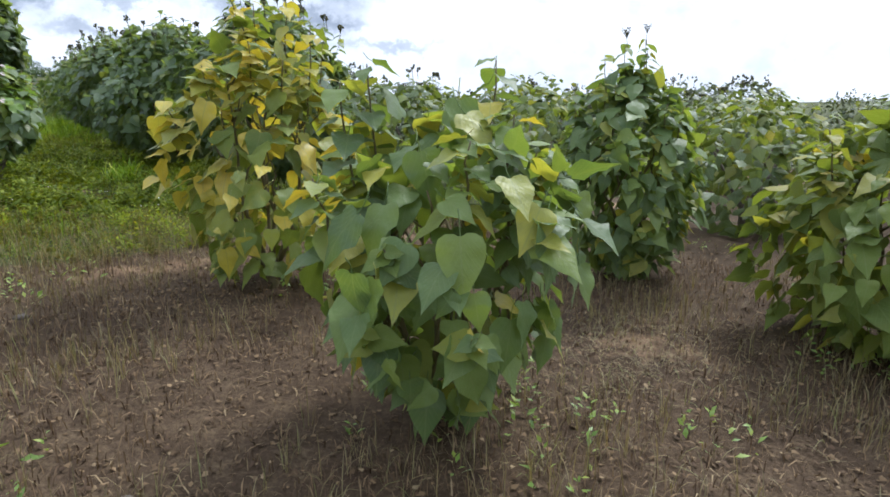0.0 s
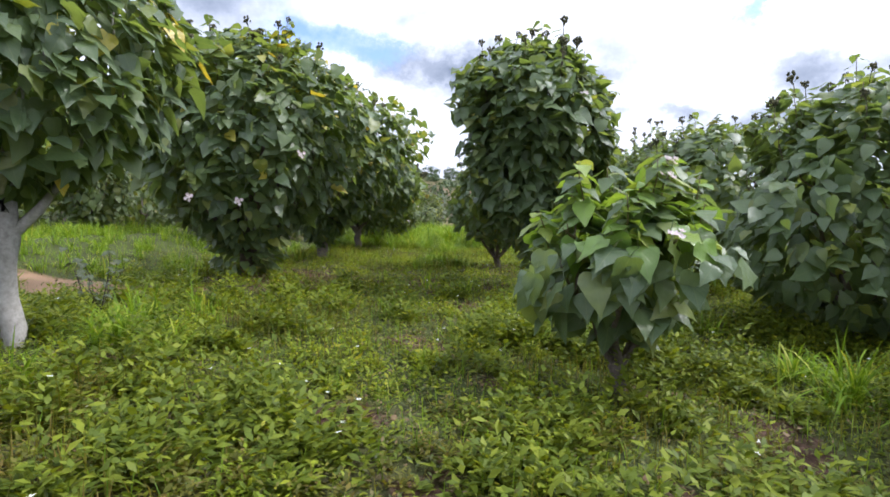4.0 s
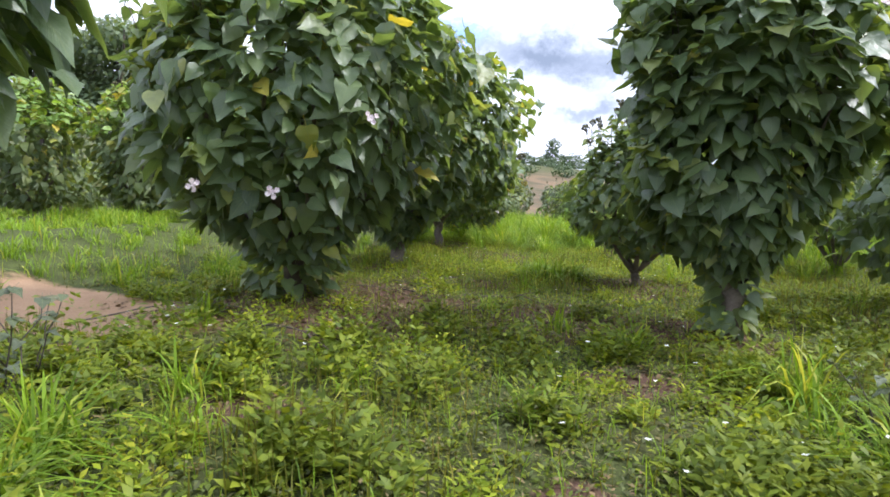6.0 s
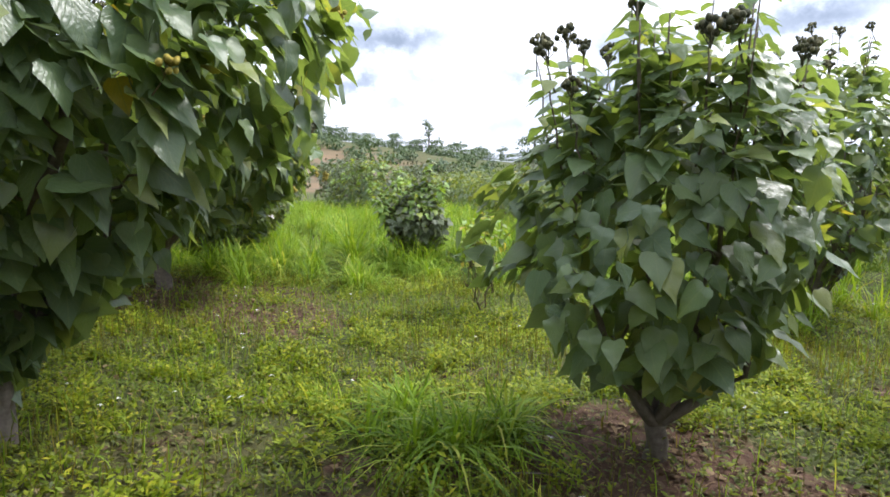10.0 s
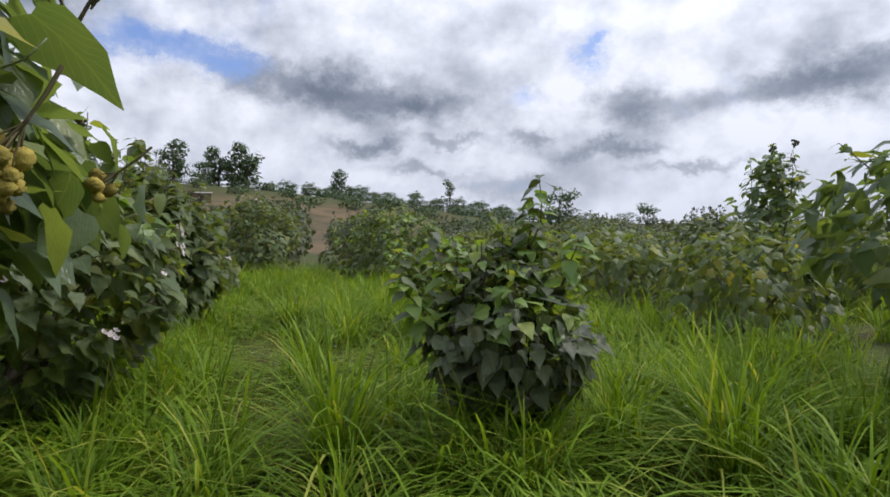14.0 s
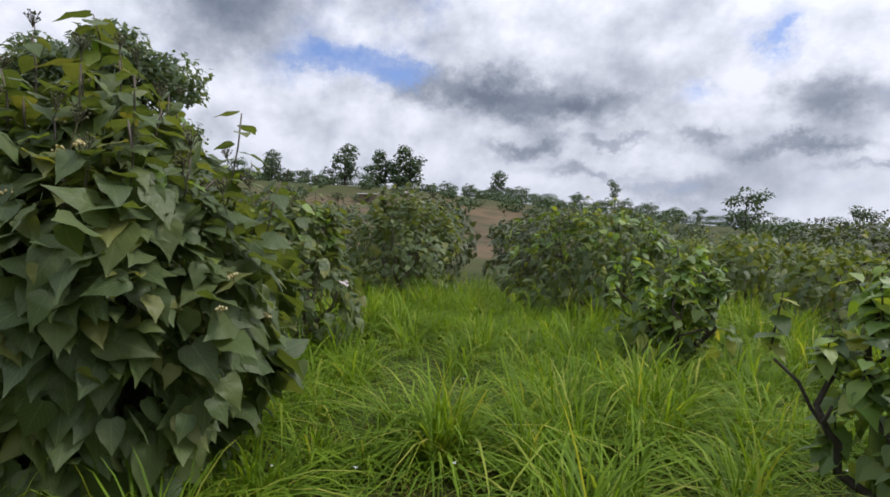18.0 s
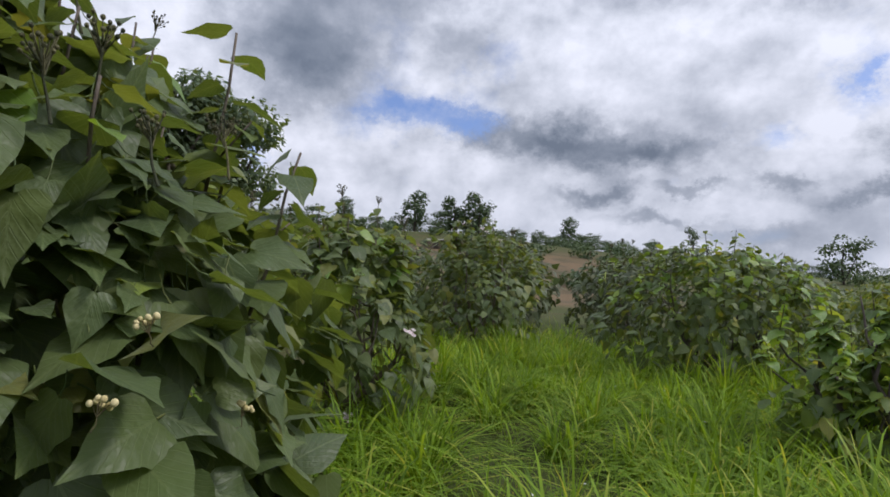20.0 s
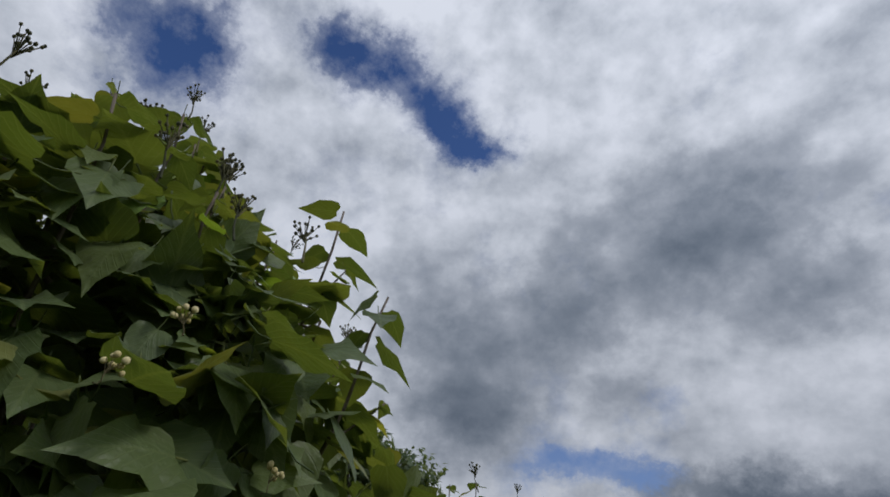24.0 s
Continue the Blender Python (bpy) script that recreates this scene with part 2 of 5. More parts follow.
LEAF_TIP = leaf_material("annatto_new_leaf", ((0.0, (0.12, 0.22, 0.04)), (0.6, (0.2, 0.32, 0.05)), (1.0, (0.3, 0.36, 0.06))), 0.4)
LEAF_FAR = leaf_material("far_foliage", ((0.0, (0.03, 0.06, 0.022)), (0.5, (0.05, 0.09, 0.03)), (1.0, (0.09, 0.13, 0.045))), 0.25, 0.6, False)
# lighter than the ridge trees: the haze over the wood is put into the colour
LEAF_WOOD = leaf_material("hazy_woodland_foliage", ((0.0, (0.065, 0.106, 0.054)), (0.5, (0.104, 0.156, 0.0743)), (1.0, (0.156, 0.2, 0.0945))), 0.4, 0.6, False)
WEED_OLIVE = leaf_material("olive_weed_leaf", ((0.0, (0.0617, 0.0707, 0.011)), (0.5, (0.117, 0.124, 0.0152)), (0.85, (0.179, 0.171, 0.0231)), (1.0, (0.21, 0.154, 0.0421))), 0.38, 0.6, False, 0.22)
WEED = leaf_material("weed_leaf", ((0.0, (0.0912, 0.144, 0.0074)), (0.5, (0.183, 0.247, 0.0111)), (0.85, (0.282, 0.336, 0.0167)), (1.0, (0.381, 0.36, 0.0296))), 0.4, 0.55, False, 0.22)
GRASS = leaf_material("guinea_grass_blade", ((0.0, (0.0747, 0.138, 0.00805)), (0.45, (0.144, 0.247, 0.0138)), (0.85, (0.23, 0.356, 0.0242)), (1.0, (0.437, 0.437, 0.086))), 0.42, 0.55, False, 0.2)
WEED_DULL = leaf_material("dull_weed_leaf", ((0.0, (0.06, 0.075, 0.03)), (0.5, (0.1, 0.13, 0.04)), (0.8, (0.16, 0.15, 0.06)), (1.0, (0.24, 0.17, 0.09))), 0.3, 0.65, False, 0.22)
WEED_DEEP = leaf_material("deep_green_weed_leaf", ((0.0, (0.0617, 0.0936, 0.00869)), (0.5, (0.123, 0.17, 0.0123)), (1.0, (0.218, 0.256, 0.0182))), 0.35, 0.55, False, 0.22)
STRAW = leaf_material("straw", ((0.0, (0.102, 0.085, 0.0382)), (0.5, (0.17, 0.145, 0.0638)), (0.8, (0.255, 0.204, 0.102)), (1.0, (0.145, 0.17, 0.051))), 0.25, 0.7, False)
DRY = leaf_material("dead_leaf_and_stalk", ((0.0, (0.05, 0.03, 0.018)), (0.4, (0.1, 0.064, 0.035)), (0.75, (0.17, 0.115, 0.06)), (0.92, (0.22, 0.15, 0.08)), (1.0, (0.3, 0.23, 0.13))), 0.1, 0.8, False, 0.2, (1, 0.9, 0.7))
BARK = rough_material("grey_brown_bark", (0.07, 0.055, 0.042), (0.2, 0.17, 0.14), 35.0)
BARK_PALE = rough_material("pale_limed_bark", (0.15, 0.14, 0.12), (0.4, 0.385, 0.35), 30.0)
BARK_DARK = rough_material("dark_pruned_bark", (0.035, 0.028, 0.024), (0.1, 0.085, 0.07), 35.0)
STEM = rough_material("reddish_green_stem", (0.07, 0.075, 0.03), (0.16, 0.12, 0.06), 40.0, 0.6)
POD = rough_material("green_brown_pod", (0.05, 0.055, 0.03), (0.13, 0.12, 0.06), 60.0, 0.8, 0.8, True)
POD_GOLD = rough_material("golden_bristly_pod", (0.2, 0.16, 0.03), (0.42, 0.34, 0.07), 60.0, 0.8, 0.8, True)
BUD = rough_material("cream_bud", (0.38, 0.31, 0.12), (0.6, 0.52, 0.28), 40.0, 0.6, 0.2, True)
PETAL = leaf_material("white_pink_petal", ((0.0, (0.75, 0.62, 0.62)), (1.0, (0.85, 0.8, 0.8))), 0.3, 0.6, False, 0.2, (1, 1, 1))
WHITE = leaf_material("white_wildflower_petal", ((0.0, (0.75, 0.75, 0.68)), (1.0, (0.85, 0.85, 0.8))), 0.25, 0.6, False, 0.2, (1, 1, 1))


# ---- the lie of the land ----
# s runs along the orchard's rows, u across them to the left
def row_s(x, y):
    return -0.63 * x + 0.78 * y


def row_u(x, y):
    return -0.78 * x - 0.63 * y


def from_su(s, u):
    return (-0.63 * s - 0.78 * u) / 1.0053, (0.78 * s - 0.63 * u) / 1.0053


def ease(a, b, x):
    t = np.clip((np.asarray(x, float) - a) / (b - a), 0, 1)
    return t * t * (3 - 2 * t)


def wavy(x, y, scale, seed=0.0):
    """A cheap smooth unevenness between about -1 and 1."""
    x, y = np.asarray(x, float) / scale, np.asarray(y, float) / scale
    return (np.sin(1.7 * x + 0.9 * y + seed) + np.sin(-0.8 * x + 2.1 * y + 2.3 * seed + 1) + np.sin(2.9 * x - 1.3 * y + 3.1 * seed + 2) * 0.6
            + np.sin(3.7 * y + 1.1 * x + seed * 1.7) * 0.5) / 3.1


def land(x, y):
    x, y = np.asarray(x, float), np.asarray(y, float)
    s, u = row_s(x, y), row_u(x, y)
    z = 0.78 * ease(1.0, -10.5, x)
    z = z + 0.55 * ease(6.4, 9.0, u) * ease(7, 12, s) + 0.12 * np.exp(-((u - 3.7) / 1.3) ** 2) * ease(8, 11, s)
    z = z - 0.10 * np.exp(-((u - 5.6) / 0.7) ** 2) * ease(9, 11, s) * (1 - ease(16, 19, s))
    away, az = np.hypot(x + 15, y - 16), np.degrees(np.arctan2(-(x + 15), y - 16))
    west = 4.0 + 14.0 * ease(5, 55, az) + 3 * ease(55, 80, az)
    z = z + west * ease(45, 215, away) * ease(-40, 0, az) * (1 - ease(120, 170, az))
    z = z - 6.0 * ease(25, 120, away) * (1 - ease(-40, 0, az)) * ease(-150, -110, az)
    z = z + (38 + 16 * wavy(x, y, 700.0, 1.0)) * ease(700, 2300, away)
    near = 1 - ease(40, 120, away)
    return z + near * (0.06 * wavy(x, y, 1.3) + 0.035 * wavy(x, y, 0.45, 2.0)) + (1 - near) * 0.8 * wavy(x, y, 23.0, 4.0)


def dry_ground(x, y):
    """1 on the withered, cleared block where the walk begins."""
    s, u = row_s(x, y), row_u(x, y)
    return 1 - ease(5.6, 6.3, s + 0.35 * wavy(x, y, 1.1, 3.0) + 0.05 * u)


def bare_path(x, y):
    """1 on the trodden, tan earth: the strip across the rows and the track behind the left row; less on a sunlit straw
    spot.
    """
    s, u = row_s(x, y), row_u(x, y)
    wob = 0.25 * wavy(x, y, 1.4, 5.0)
    strip = np.exp(-(((s + 0.05 * u) - 5.35 + wob) / 0.3) ** 2) * (0.5 + 0.25 * wavy(x, y, 0.7, 8.0))
    track = np.exp(-((u - 5.0 - 0.95 * (s - 12.6) + wob) / 1.2) ** 4) * ease(11.8, 12.5, s) * (1 - ease(13.9, 14.6, s))
    # dry straw between the first shrubs, with its sunlit brightness put into the ground colour
    lit_patch = 0.42 * np.exp(-(((x - 1.2) / 0.9) ** 2 + ((y - 3.5) / 0.6) ** 2)) * (1 + 0.5 * wavy(x, y, 0.5, 9.0))
    return np.clip(strip + track + lit_patch, 0, 1)


RED_SPOTS = ((-14.1, 13.6, 0.75), (-11.2, 8.9, 1.25), (-10.3, 8.3, 0.8), (-9.8, 10.1, 0.7), (-11.6, 7.6, 0.9), (-15.3, 14.0, 1.2), (-14.9, 14.2, 0.9), (-8.6, 10.6, 0.7), (-10.4, 12.3, 0.7), (-9.6, 9.6, 0.6), (-15.6, 18.3, 0.5))


def litter_ground(x, y):
    """1 under the trees, where leaf litter and red-brown earth lie bare."""
    v = np.zeros(np.shape(x))
    for cx, cy, r in RED_SPOTS:
        v = np.maximum(v, np.exp(-(((x - cx) ** 2 + (y - cy) ** 2) / r**2) ** 2))
    s, u = row_s(x, y), row_u(x, y)
    gaps = ease(0.3, 0.65, wavy(x, y, 0.62, 4.4) + 0.5 * wavy(x, y, 0.27, 6.1)) * ease(6.6, 7.6, s) * (1 - ease(17.0, 19.0, s)) * ease(-4.5, -3.5, u) * (1 - ease(6.0, 7.0, u))
    return np.clip(np.maximum(v + 0.35 * wavy(x, y, 0.6, 1.5) * v, 0.8 * gaps), 0, 1)


# ---- mesh helpers ----
def raw_mesh(name, verts, tris, mat, uv=None, smooth=True):
    me = bpy.data.meshes.new(name)
    verts, tris = np.asarray(verts, np.float32), np.asarray(tris, np.int32)
    me.vertices.add(len(verts))
    me.vertices.foreach_set("co", verts.ravel())
    me.loops.add(tris.size)
    me.loops.foreach_set("vertex_index", tris.ravel())
    me.polygons.add(len(tris))
    me.polygons.foreach_set("loop_start", np.arange(0, tris.size, 3, dtype=np.int32))
    if smooth:
        me.polygons.foreach_set("use_smooth", np.ones(len(tris), bool))
    if uv is not None:
        layer = me.uv_layers.new(name="UVMap")
        layer.data.foreach_set("uv", np.asarray(uv, np.float32)[tris.ravel()].ravel())
    me.materials.append(mat)
    me.update(calc_edges=True)
    return me


def part(name, mesh, parent, label="", kind="", m=None):
    ob = new(name, mesh)
    ob.parent = parent
    if m is not None:
        ob.matrix_local = m
    return tagged(ob, label, kind=kind)


def thing(name, x, y, label, category, group="", z=None, turn=0.0, size=1.0):
    ob = new(name)
    ob.empty_display_size = 0.2
    ob.location = (x, y, float(land(x, y)) - 0.02 if z is None else z)
    ob.rotation_euler = (0, 0, turn)
    ob.scale = (size, size, size)
    return tagged(ob, label, category, group)


class Pile:
    """Collects alike pieces into one mesh."""

    def __init__(self):
        self.v, self.f, self.t, self.n = [], [], [], 0

    def add(self, verts, tris, uv=None):
        self.v.append(np.asarray(verts, np.float32))
        self.f.append(np.asarray(tris, np.int64) + self.n)
        self.t.append(np.zeros((len(verts), 2), np.float32) if uv is None else np.asarray(uv, np.float32))
        self.n += len(verts)

    def scatter(self, shape, turns, places):
        """Copies of shape = (verts, tris, uv) under the 3 x 3 turns (scaled) at the places."""
        if not len(places):
            return
        v, f, t = shape
        every = np.einsum("nij,vj->nvi", turns, v) + places[:, None, :]
        self.add(every.reshape(-1, 3), (f[None] + len(v) * np.arange(len(places))[:, None, None]).reshape(-1, 3), np.tile(t, (len(places), 1)))

    def mesh(self, name, mat, smooth=True):
        return raw_mesh(name, np.concatenate(self.v), np.concatenate(self.f), mat, np.concatenate(self.t), smooth)


def tube(points, radii, sides=7, ring_seed=0):
    """A tapered, slightly knobbly limb along the points, closed at its end."""
    pts, rad = np.asarray(points, float), np.asarray(radii, float)
    way = np.gradient(pts, axis=0)
    way /= np.linalg.norm(way, axis=1, keepdims=True) + 1e-9
    ref = np.where(np.abs(way[:, 2:3]) > 0.8, (1.0, 0, 0), (0, 0, 1.0))
    a = np.cross(way, ref)
    a /= np.linalg.norm(a, axis=1, keepdims=True)
    b = np.cross(way, a)
    ang = np.linspace(0, 2 * np.pi, sides, endpoint=False)
    knob = 1 + 0.12 * np.sin(3 * ang[None] + 2.1 * np.arange(len(pts))[:, None] + ring_seed)
    v = pts[:, None] + (rad[:, None] * knob)[..., None] * (np.cos(ang)[None, :, None] * a[:, None] + np.sin(ang)[None, :, None] * b[:, None])
    v = np.concatenate([v.reshape(-1, 3), pts[-1:]])
    f = []
    for i in range(len(pts) - 1):
        for k in range(sides):
            p, q = i * sides + k, i * sides + (k + 1) % sides
            f += [(p, p + sides, q), (q, p + sides, q + sides)]
    last = (len(pts) - 1) * sides
    f += [(last + k, len(v) - 1, last + (k + 1) % sides) for k in range(sides)]
    return v, np.array(f), np.zeros((len(v), 2))


def bent(a, b, sag, rng, n=6, wander=0.04):
    """A limb's line from a to b, bowed by sag."""
    a, b = np.asarray(a, float), np.asarray(b, float)
    t = np.linspace(0, 1, n)[:, None]
    line = a + (b - a) * t + np.asarray(sag) * (4 * t * (1 - t)) + rng.normal(0, wander, (n, 3)) * (t * (1.2 - t)) * 2
    return line


def heart_leaf(droop, fold, wave, phase):
    """A heart-shaped leaf of length 1 along +y from its stalk, its face to +z."""
    half = [(0.19, -0.06), (0.36, 0.06), (0.41, 0.25), (0.31, 0.58), (0.12, 0.88)]
    mid = [(0, 0.0), (0, 0.3), (0, 0.62), (0, 1.1)]
    pts = np.array(mid + half + [(-x, y) for x, y in half], float)
    x, y = pts[:, 0], pts[:, 1]
    z = fold * np.abs(x) - droop * y * y + wave * np.sin(9 * y + phase) * np.abs(x) * 2
    f = []
    for o, flip in ((4, False), (9, True)):
        for tri in ((0, o + 1, o), (0, 1, o + 1), (1, o + 2, o + 1), (1, 2, o + 2), (2, o + 3, o + 2), (2, o + 4, o + 3), (2, 3, o + 4)):
            f.append(tri if flip else tri[::-1])
    return np.c_[pts, z], np.array(f)[:, ::-1], np.c_[x + 0.5, y]


LEAVES = [heart_leaf(0.18, -0.12, 0.05, 0.3), heart_leaf(0.3, -0.16, 0.07, 1.9), heart_leaf(0.08, 0.12, 0.06, 3.1), heart_leaf(0.24, 0.05, 0.08, 4.4)]
BLADE = (np.array([(0, 0, 0), (-0.38, 0.3, -0.08), (0.38, 0.3, -0.08), (0, 0.35, 0.0), (0, 1.0, -0.25)], float),
         np.array([(0, 3, 1), (0, 2, 3), (1, 3, 4), (3, 2, 4)]), np.array([(0.5, 0), (0.12, 0.3), (0.88, 0.3), (0.5, 0.35), (0.5, 1)]))


def ball(r, rings=4, seg=7, spike=0.0):
    v, f = [(0, 0, r)], []
    for i in range(1, rings):
        for k in range(seg):
            a, b = np.pi * i / rings, 2 * np.pi * (k + 0.5 * (i % 2)) / seg
            q = r * (1 + spike * (1 if (k + i) % 2 else -1))
            v.append((q * np.sin(a) * np.cos(b), q * np.sin(a) * np.sin(b), q * np.cos(a)))
    v.append((0, 0, -r))
    for k in range(seg):
        f.append((0, 1 + k, 1 + (k + 1) % seg))
        for i in range(rings - 2):
            p, q = 1 + i * seg + k, 1 + i * seg + (k + 1) % seg
            f += [(p, p + seg, q), (q, p + seg, q + seg)]
        p = 1 + (rings - 2) * seg
        f.append((p + k, len(v) - 1, p + (k + 1) % seg))
    return np.array(v), np.array(f), np.zeros((len(v), 2))


def unit(v):
    return v / (np.linalg.norm(v, axis=-1, keepdims=True) + 1e-9)


def leaf_turns(axis, face, size):
    """Turns that lay +y along axis and +z as near to face as they can, scaled by size."""
    y = unit(axis)
    x = unit(np.cross(y, face))
    z = np.cross(x, y)
    return np.stack([x, y, z], -1) * np.asarray(size)[:, None, None]


# ---- annatto ----
def crown_leaves(rng, count, radius, low, high, widest=0.5, inner=0.3, lump=0.16, hang=0.64, size=(0.1, 0.19), full=0.62):
    """Places, turns and outward ways of leaves on an uneven egg-shaped crown between the heights low and high."""
    k = rng.normal(0, 3.4, (7, 3))
    ph, amp = rng.uniform(0, 6.3, 7), rng.uniform(0.5, 1, 7)
    w = rng.uniform(0, 1, count * 3)
    prof = lambda q: np.sin(np.pi * np.clip(q, 0.0, 1) ** (np.log(0.5) / np.log(widest))) ** full  # noqa: E731
    w = w[rng.uniform(0, 1, len(w)) < prof(w) * 0.9 + 0.1][:count]
    n = len(w)
    th = rng.uniform(0, 2 * np.pi, n)
    d = np.c_[np.cos(th), np.sin(th), (w - 0.5) * 1.6]
    lumps = 1 + lump * (np.cos(d @ k.T + ph) * amp).sum(1) / 2.2
    depth = np.where(rng.uniform(0, 1, n) < inner, rng.uniform(0.35, 0.92, n), 1 - np.abs(rng.normal(0, 0.07, n)) + (rng.uniform(0, 1, n) < 0.25) * rng.uniform(0, 0.13, n))
    r = radius * prof(w) * lumps * depth
    z = low + (high - low) * (w + 0.05 * (lumps - 1) * 3 * w)
    place = np.c_[r * np.cos(th), r * np.sin(th), z]
    out = unit(np.c_[np.cos(th), np.sin(th), (w - widest + 0.06) * 2.0])
    axis = np.c_[out[:, :2] * (0.52 + 0.4 * np.clip(out[:, 2:3], 0, 1)), -hang + 0.75 * np.clip(out[:, 2], 0, 1)] + rng.normal(0, 0.4, (n, 3))
    face = out * (0.75, 0.75, 1.0) + (0, 0, 0.95) + rng.normal(0, 0.42, (n, 3))
    long = rng.uniform(*size, n) * rng.choice([0.7, 1.0, 1.0, 1.1], n)
    return place - unit(axis) * long[:, None] * 0.3, leaf_turns(axis, face, long), out, long


def to_matrix(turn, place):
    m = np.eye(4)
    m[:3, :3], m[:3, 3] = turn, place
    return Matrix(m.tolist())


def fine_leaf(droop, fold, wave, phase):
    """The same leaf with a smooth outline, for those seen from close by."""
    mid = np.array([0.0, 0.07, 0.16, 0.29, 0.43, 0.57, 0.72, 0.88, 1.12])
    edge = np.array([(0.1, -0.05), (0.25, -0.05), (0.365, 0.035), (0.42, 0.19), (0.4, 0.37), (0.32, 0.55), (0.21, 0.73), (0.085, 0.92), (0.0, 1.14)])
    cols = []
    for q in (-1.0, -0.55, 0.0, 0.55, 1.0):
        cols.append(np.c_[q * edge[:, 0], mid + (edge[:, 1] - mid) * q * q])
    pts = np.stack(cols, 1).reshape(-1, 2)
    x, y = pts[:, 0], pts[:, 1]
    z = fold * np.abs(x) + 0.25 * x * x - droop * y * y + wave * np.sin(11 * y + phase + 2 * x) * (np.abs(x) * 2.2) ** 1.5
    f = []
    for i in range(len(mid) - 1):
        for k in range(4):
            p = i * 5 + k
            f += [(p, p + 1, p + 5), (p + 1, p + 6, p + 5)]
    return np.c_[pts, z], np.array(f), np.c_[x + 0.5, y]


FINE = [fine_leaf(0.18, -0.09, 0.07, 0.3), fine_leaf(0.3, -0.14, 0.09, 1.9), fine_leaf(0.1, 0.1, 0.08, 3.1), fine_leaf(0.25, 0.03, 0.1, 4.4)]
LEAF_MESH = {}


def leaf_mesh(k, mat):
    if (k, mat.name) not in LEAF_MESH:
        v, f, t = FINE[k]
        stalk = tube([(0, 0, 0), (0, -0.2, 0.03), (0, -0.42, 0.16)], [0.014, 0.012, 0.012], 4)
        pile = Pile()
        pile.add(v, f, t)
        pile.add(*stalk)
        LEAF_MESH[k, mat.name] = pile.mesh("leaf", mat)
    return LEAF_MESH[k, mat.name]


def pod_cluster_mesh(name, seed, gold=False, buds=False, count=14, open_head=False, size=None, loose=False):
    """A stiff, branching stalk set with bristly pods or buds; loose ones are kept as pieces of their own."""
    rng = np.random.default_rng(seed)
    pile = Pile()
    thin, tips = 0.35 if buds else 1.0, []
    pile.add(*tube(bent((0, 0, 0.0 if buds else -0.16), (0, 0, 0.03 if buds else 0.06), (0.012, 0, 0), rng, 4, 0.004), np.array((0.006, 0.005, 0.004, 0.003)) * thin, 5))
    size = size or (0.0075 if buds else 0.0078 if open_head else 0.021 if gold else 0.0155)
    for i in range(count):
        a, up = i * 2.4, (0.02 + 0.02 * rng.uniform() if buds else 0.02 + 0.07 * rng.uniform())
        out = (1.15 if open_head else 0.5 if buds else 1.0) * (0.012 + 0.042 * np.sqrt(i / count) * rng.uniform(0.7, 1.2))
        tip = np.array((out * np.cos(a), out * np.sin(a), up + 0.03))
        pile.add(*tube([(0, 0, 0.03 if buds else -0.02 + 0.04 * rng.uniform()), tip * (0.6, 0.6, 0.9 if buds else 0.6), tip], np.array((0.003, 0.0025, 0.002)) * thin, 4))
        r = size * rng.uniform(0.8, 1.2)
        if loose:
            tips.append((tip, r))
            continue
        v, f, t = ball(r, 5, 7, 0.0 if buds or open_head else 0.09)
        pile.add(v * (1, 1, 1.15) + tip, f, t)
    mesh = pile.mesh(name, STEM if loose else BUD if buds else POD_GOLD if gold else POD)
    if loose:
        kind = "bud" if buds else "pod"
        LOOSE[mesh.name] = (kind, LOOSE_MESH[kind, gold], [Matrix.Translation(p) @ Matrix.Scale(r, 4) for p, r in tips])
    return mesh


def round_mesh(name, mat, spike):
    v, f, t = ball(1.0, 7, 11, spike)
    return raw_mesh(name, v * (1, 1, 1.12), f, mat)


LOOSE, LOOSE_MESH = {}, {("pod", False): round_mesh("pod", POD, 0.09), ("pod", True): round_mesh("pod", POD_GOLD, 0.1), ("bud", False): round_mesh("bud", BUD, 0.0)}


def on_stalk(name, mesh, ob, m):
    """A stalk with its loose pods, buds or flowers."""
    stalk = part(name, mesh, ob, m=m)
    if mesh.name in LOOSE:
        kind, piece, places = LOOSE[mesh.name]
        for at in places:
            part(kind, piece, stalk, m=at)
    return stalk


PODS = [pod_cluster_mesh("seed_head", k) for k in range(3)]
PODS_GOLD = [pod_cluster_mesh("seed_head", 10 + k, True, count=10, loose=True) for k in range(2)]
OPEN_HEADS = [pod_cluster_mesh("seed_head", 30 + k, count=17, open_head=True) for k in range(3)]
BIG_PODS = pod_cluster_mesh("seed_head", 44, count=10, size=0.021, loose=True)
BUDS = [pod_cluster_mesh("bud_head", 20 + k, False, True, 8, loose=True) for k in range(2)]


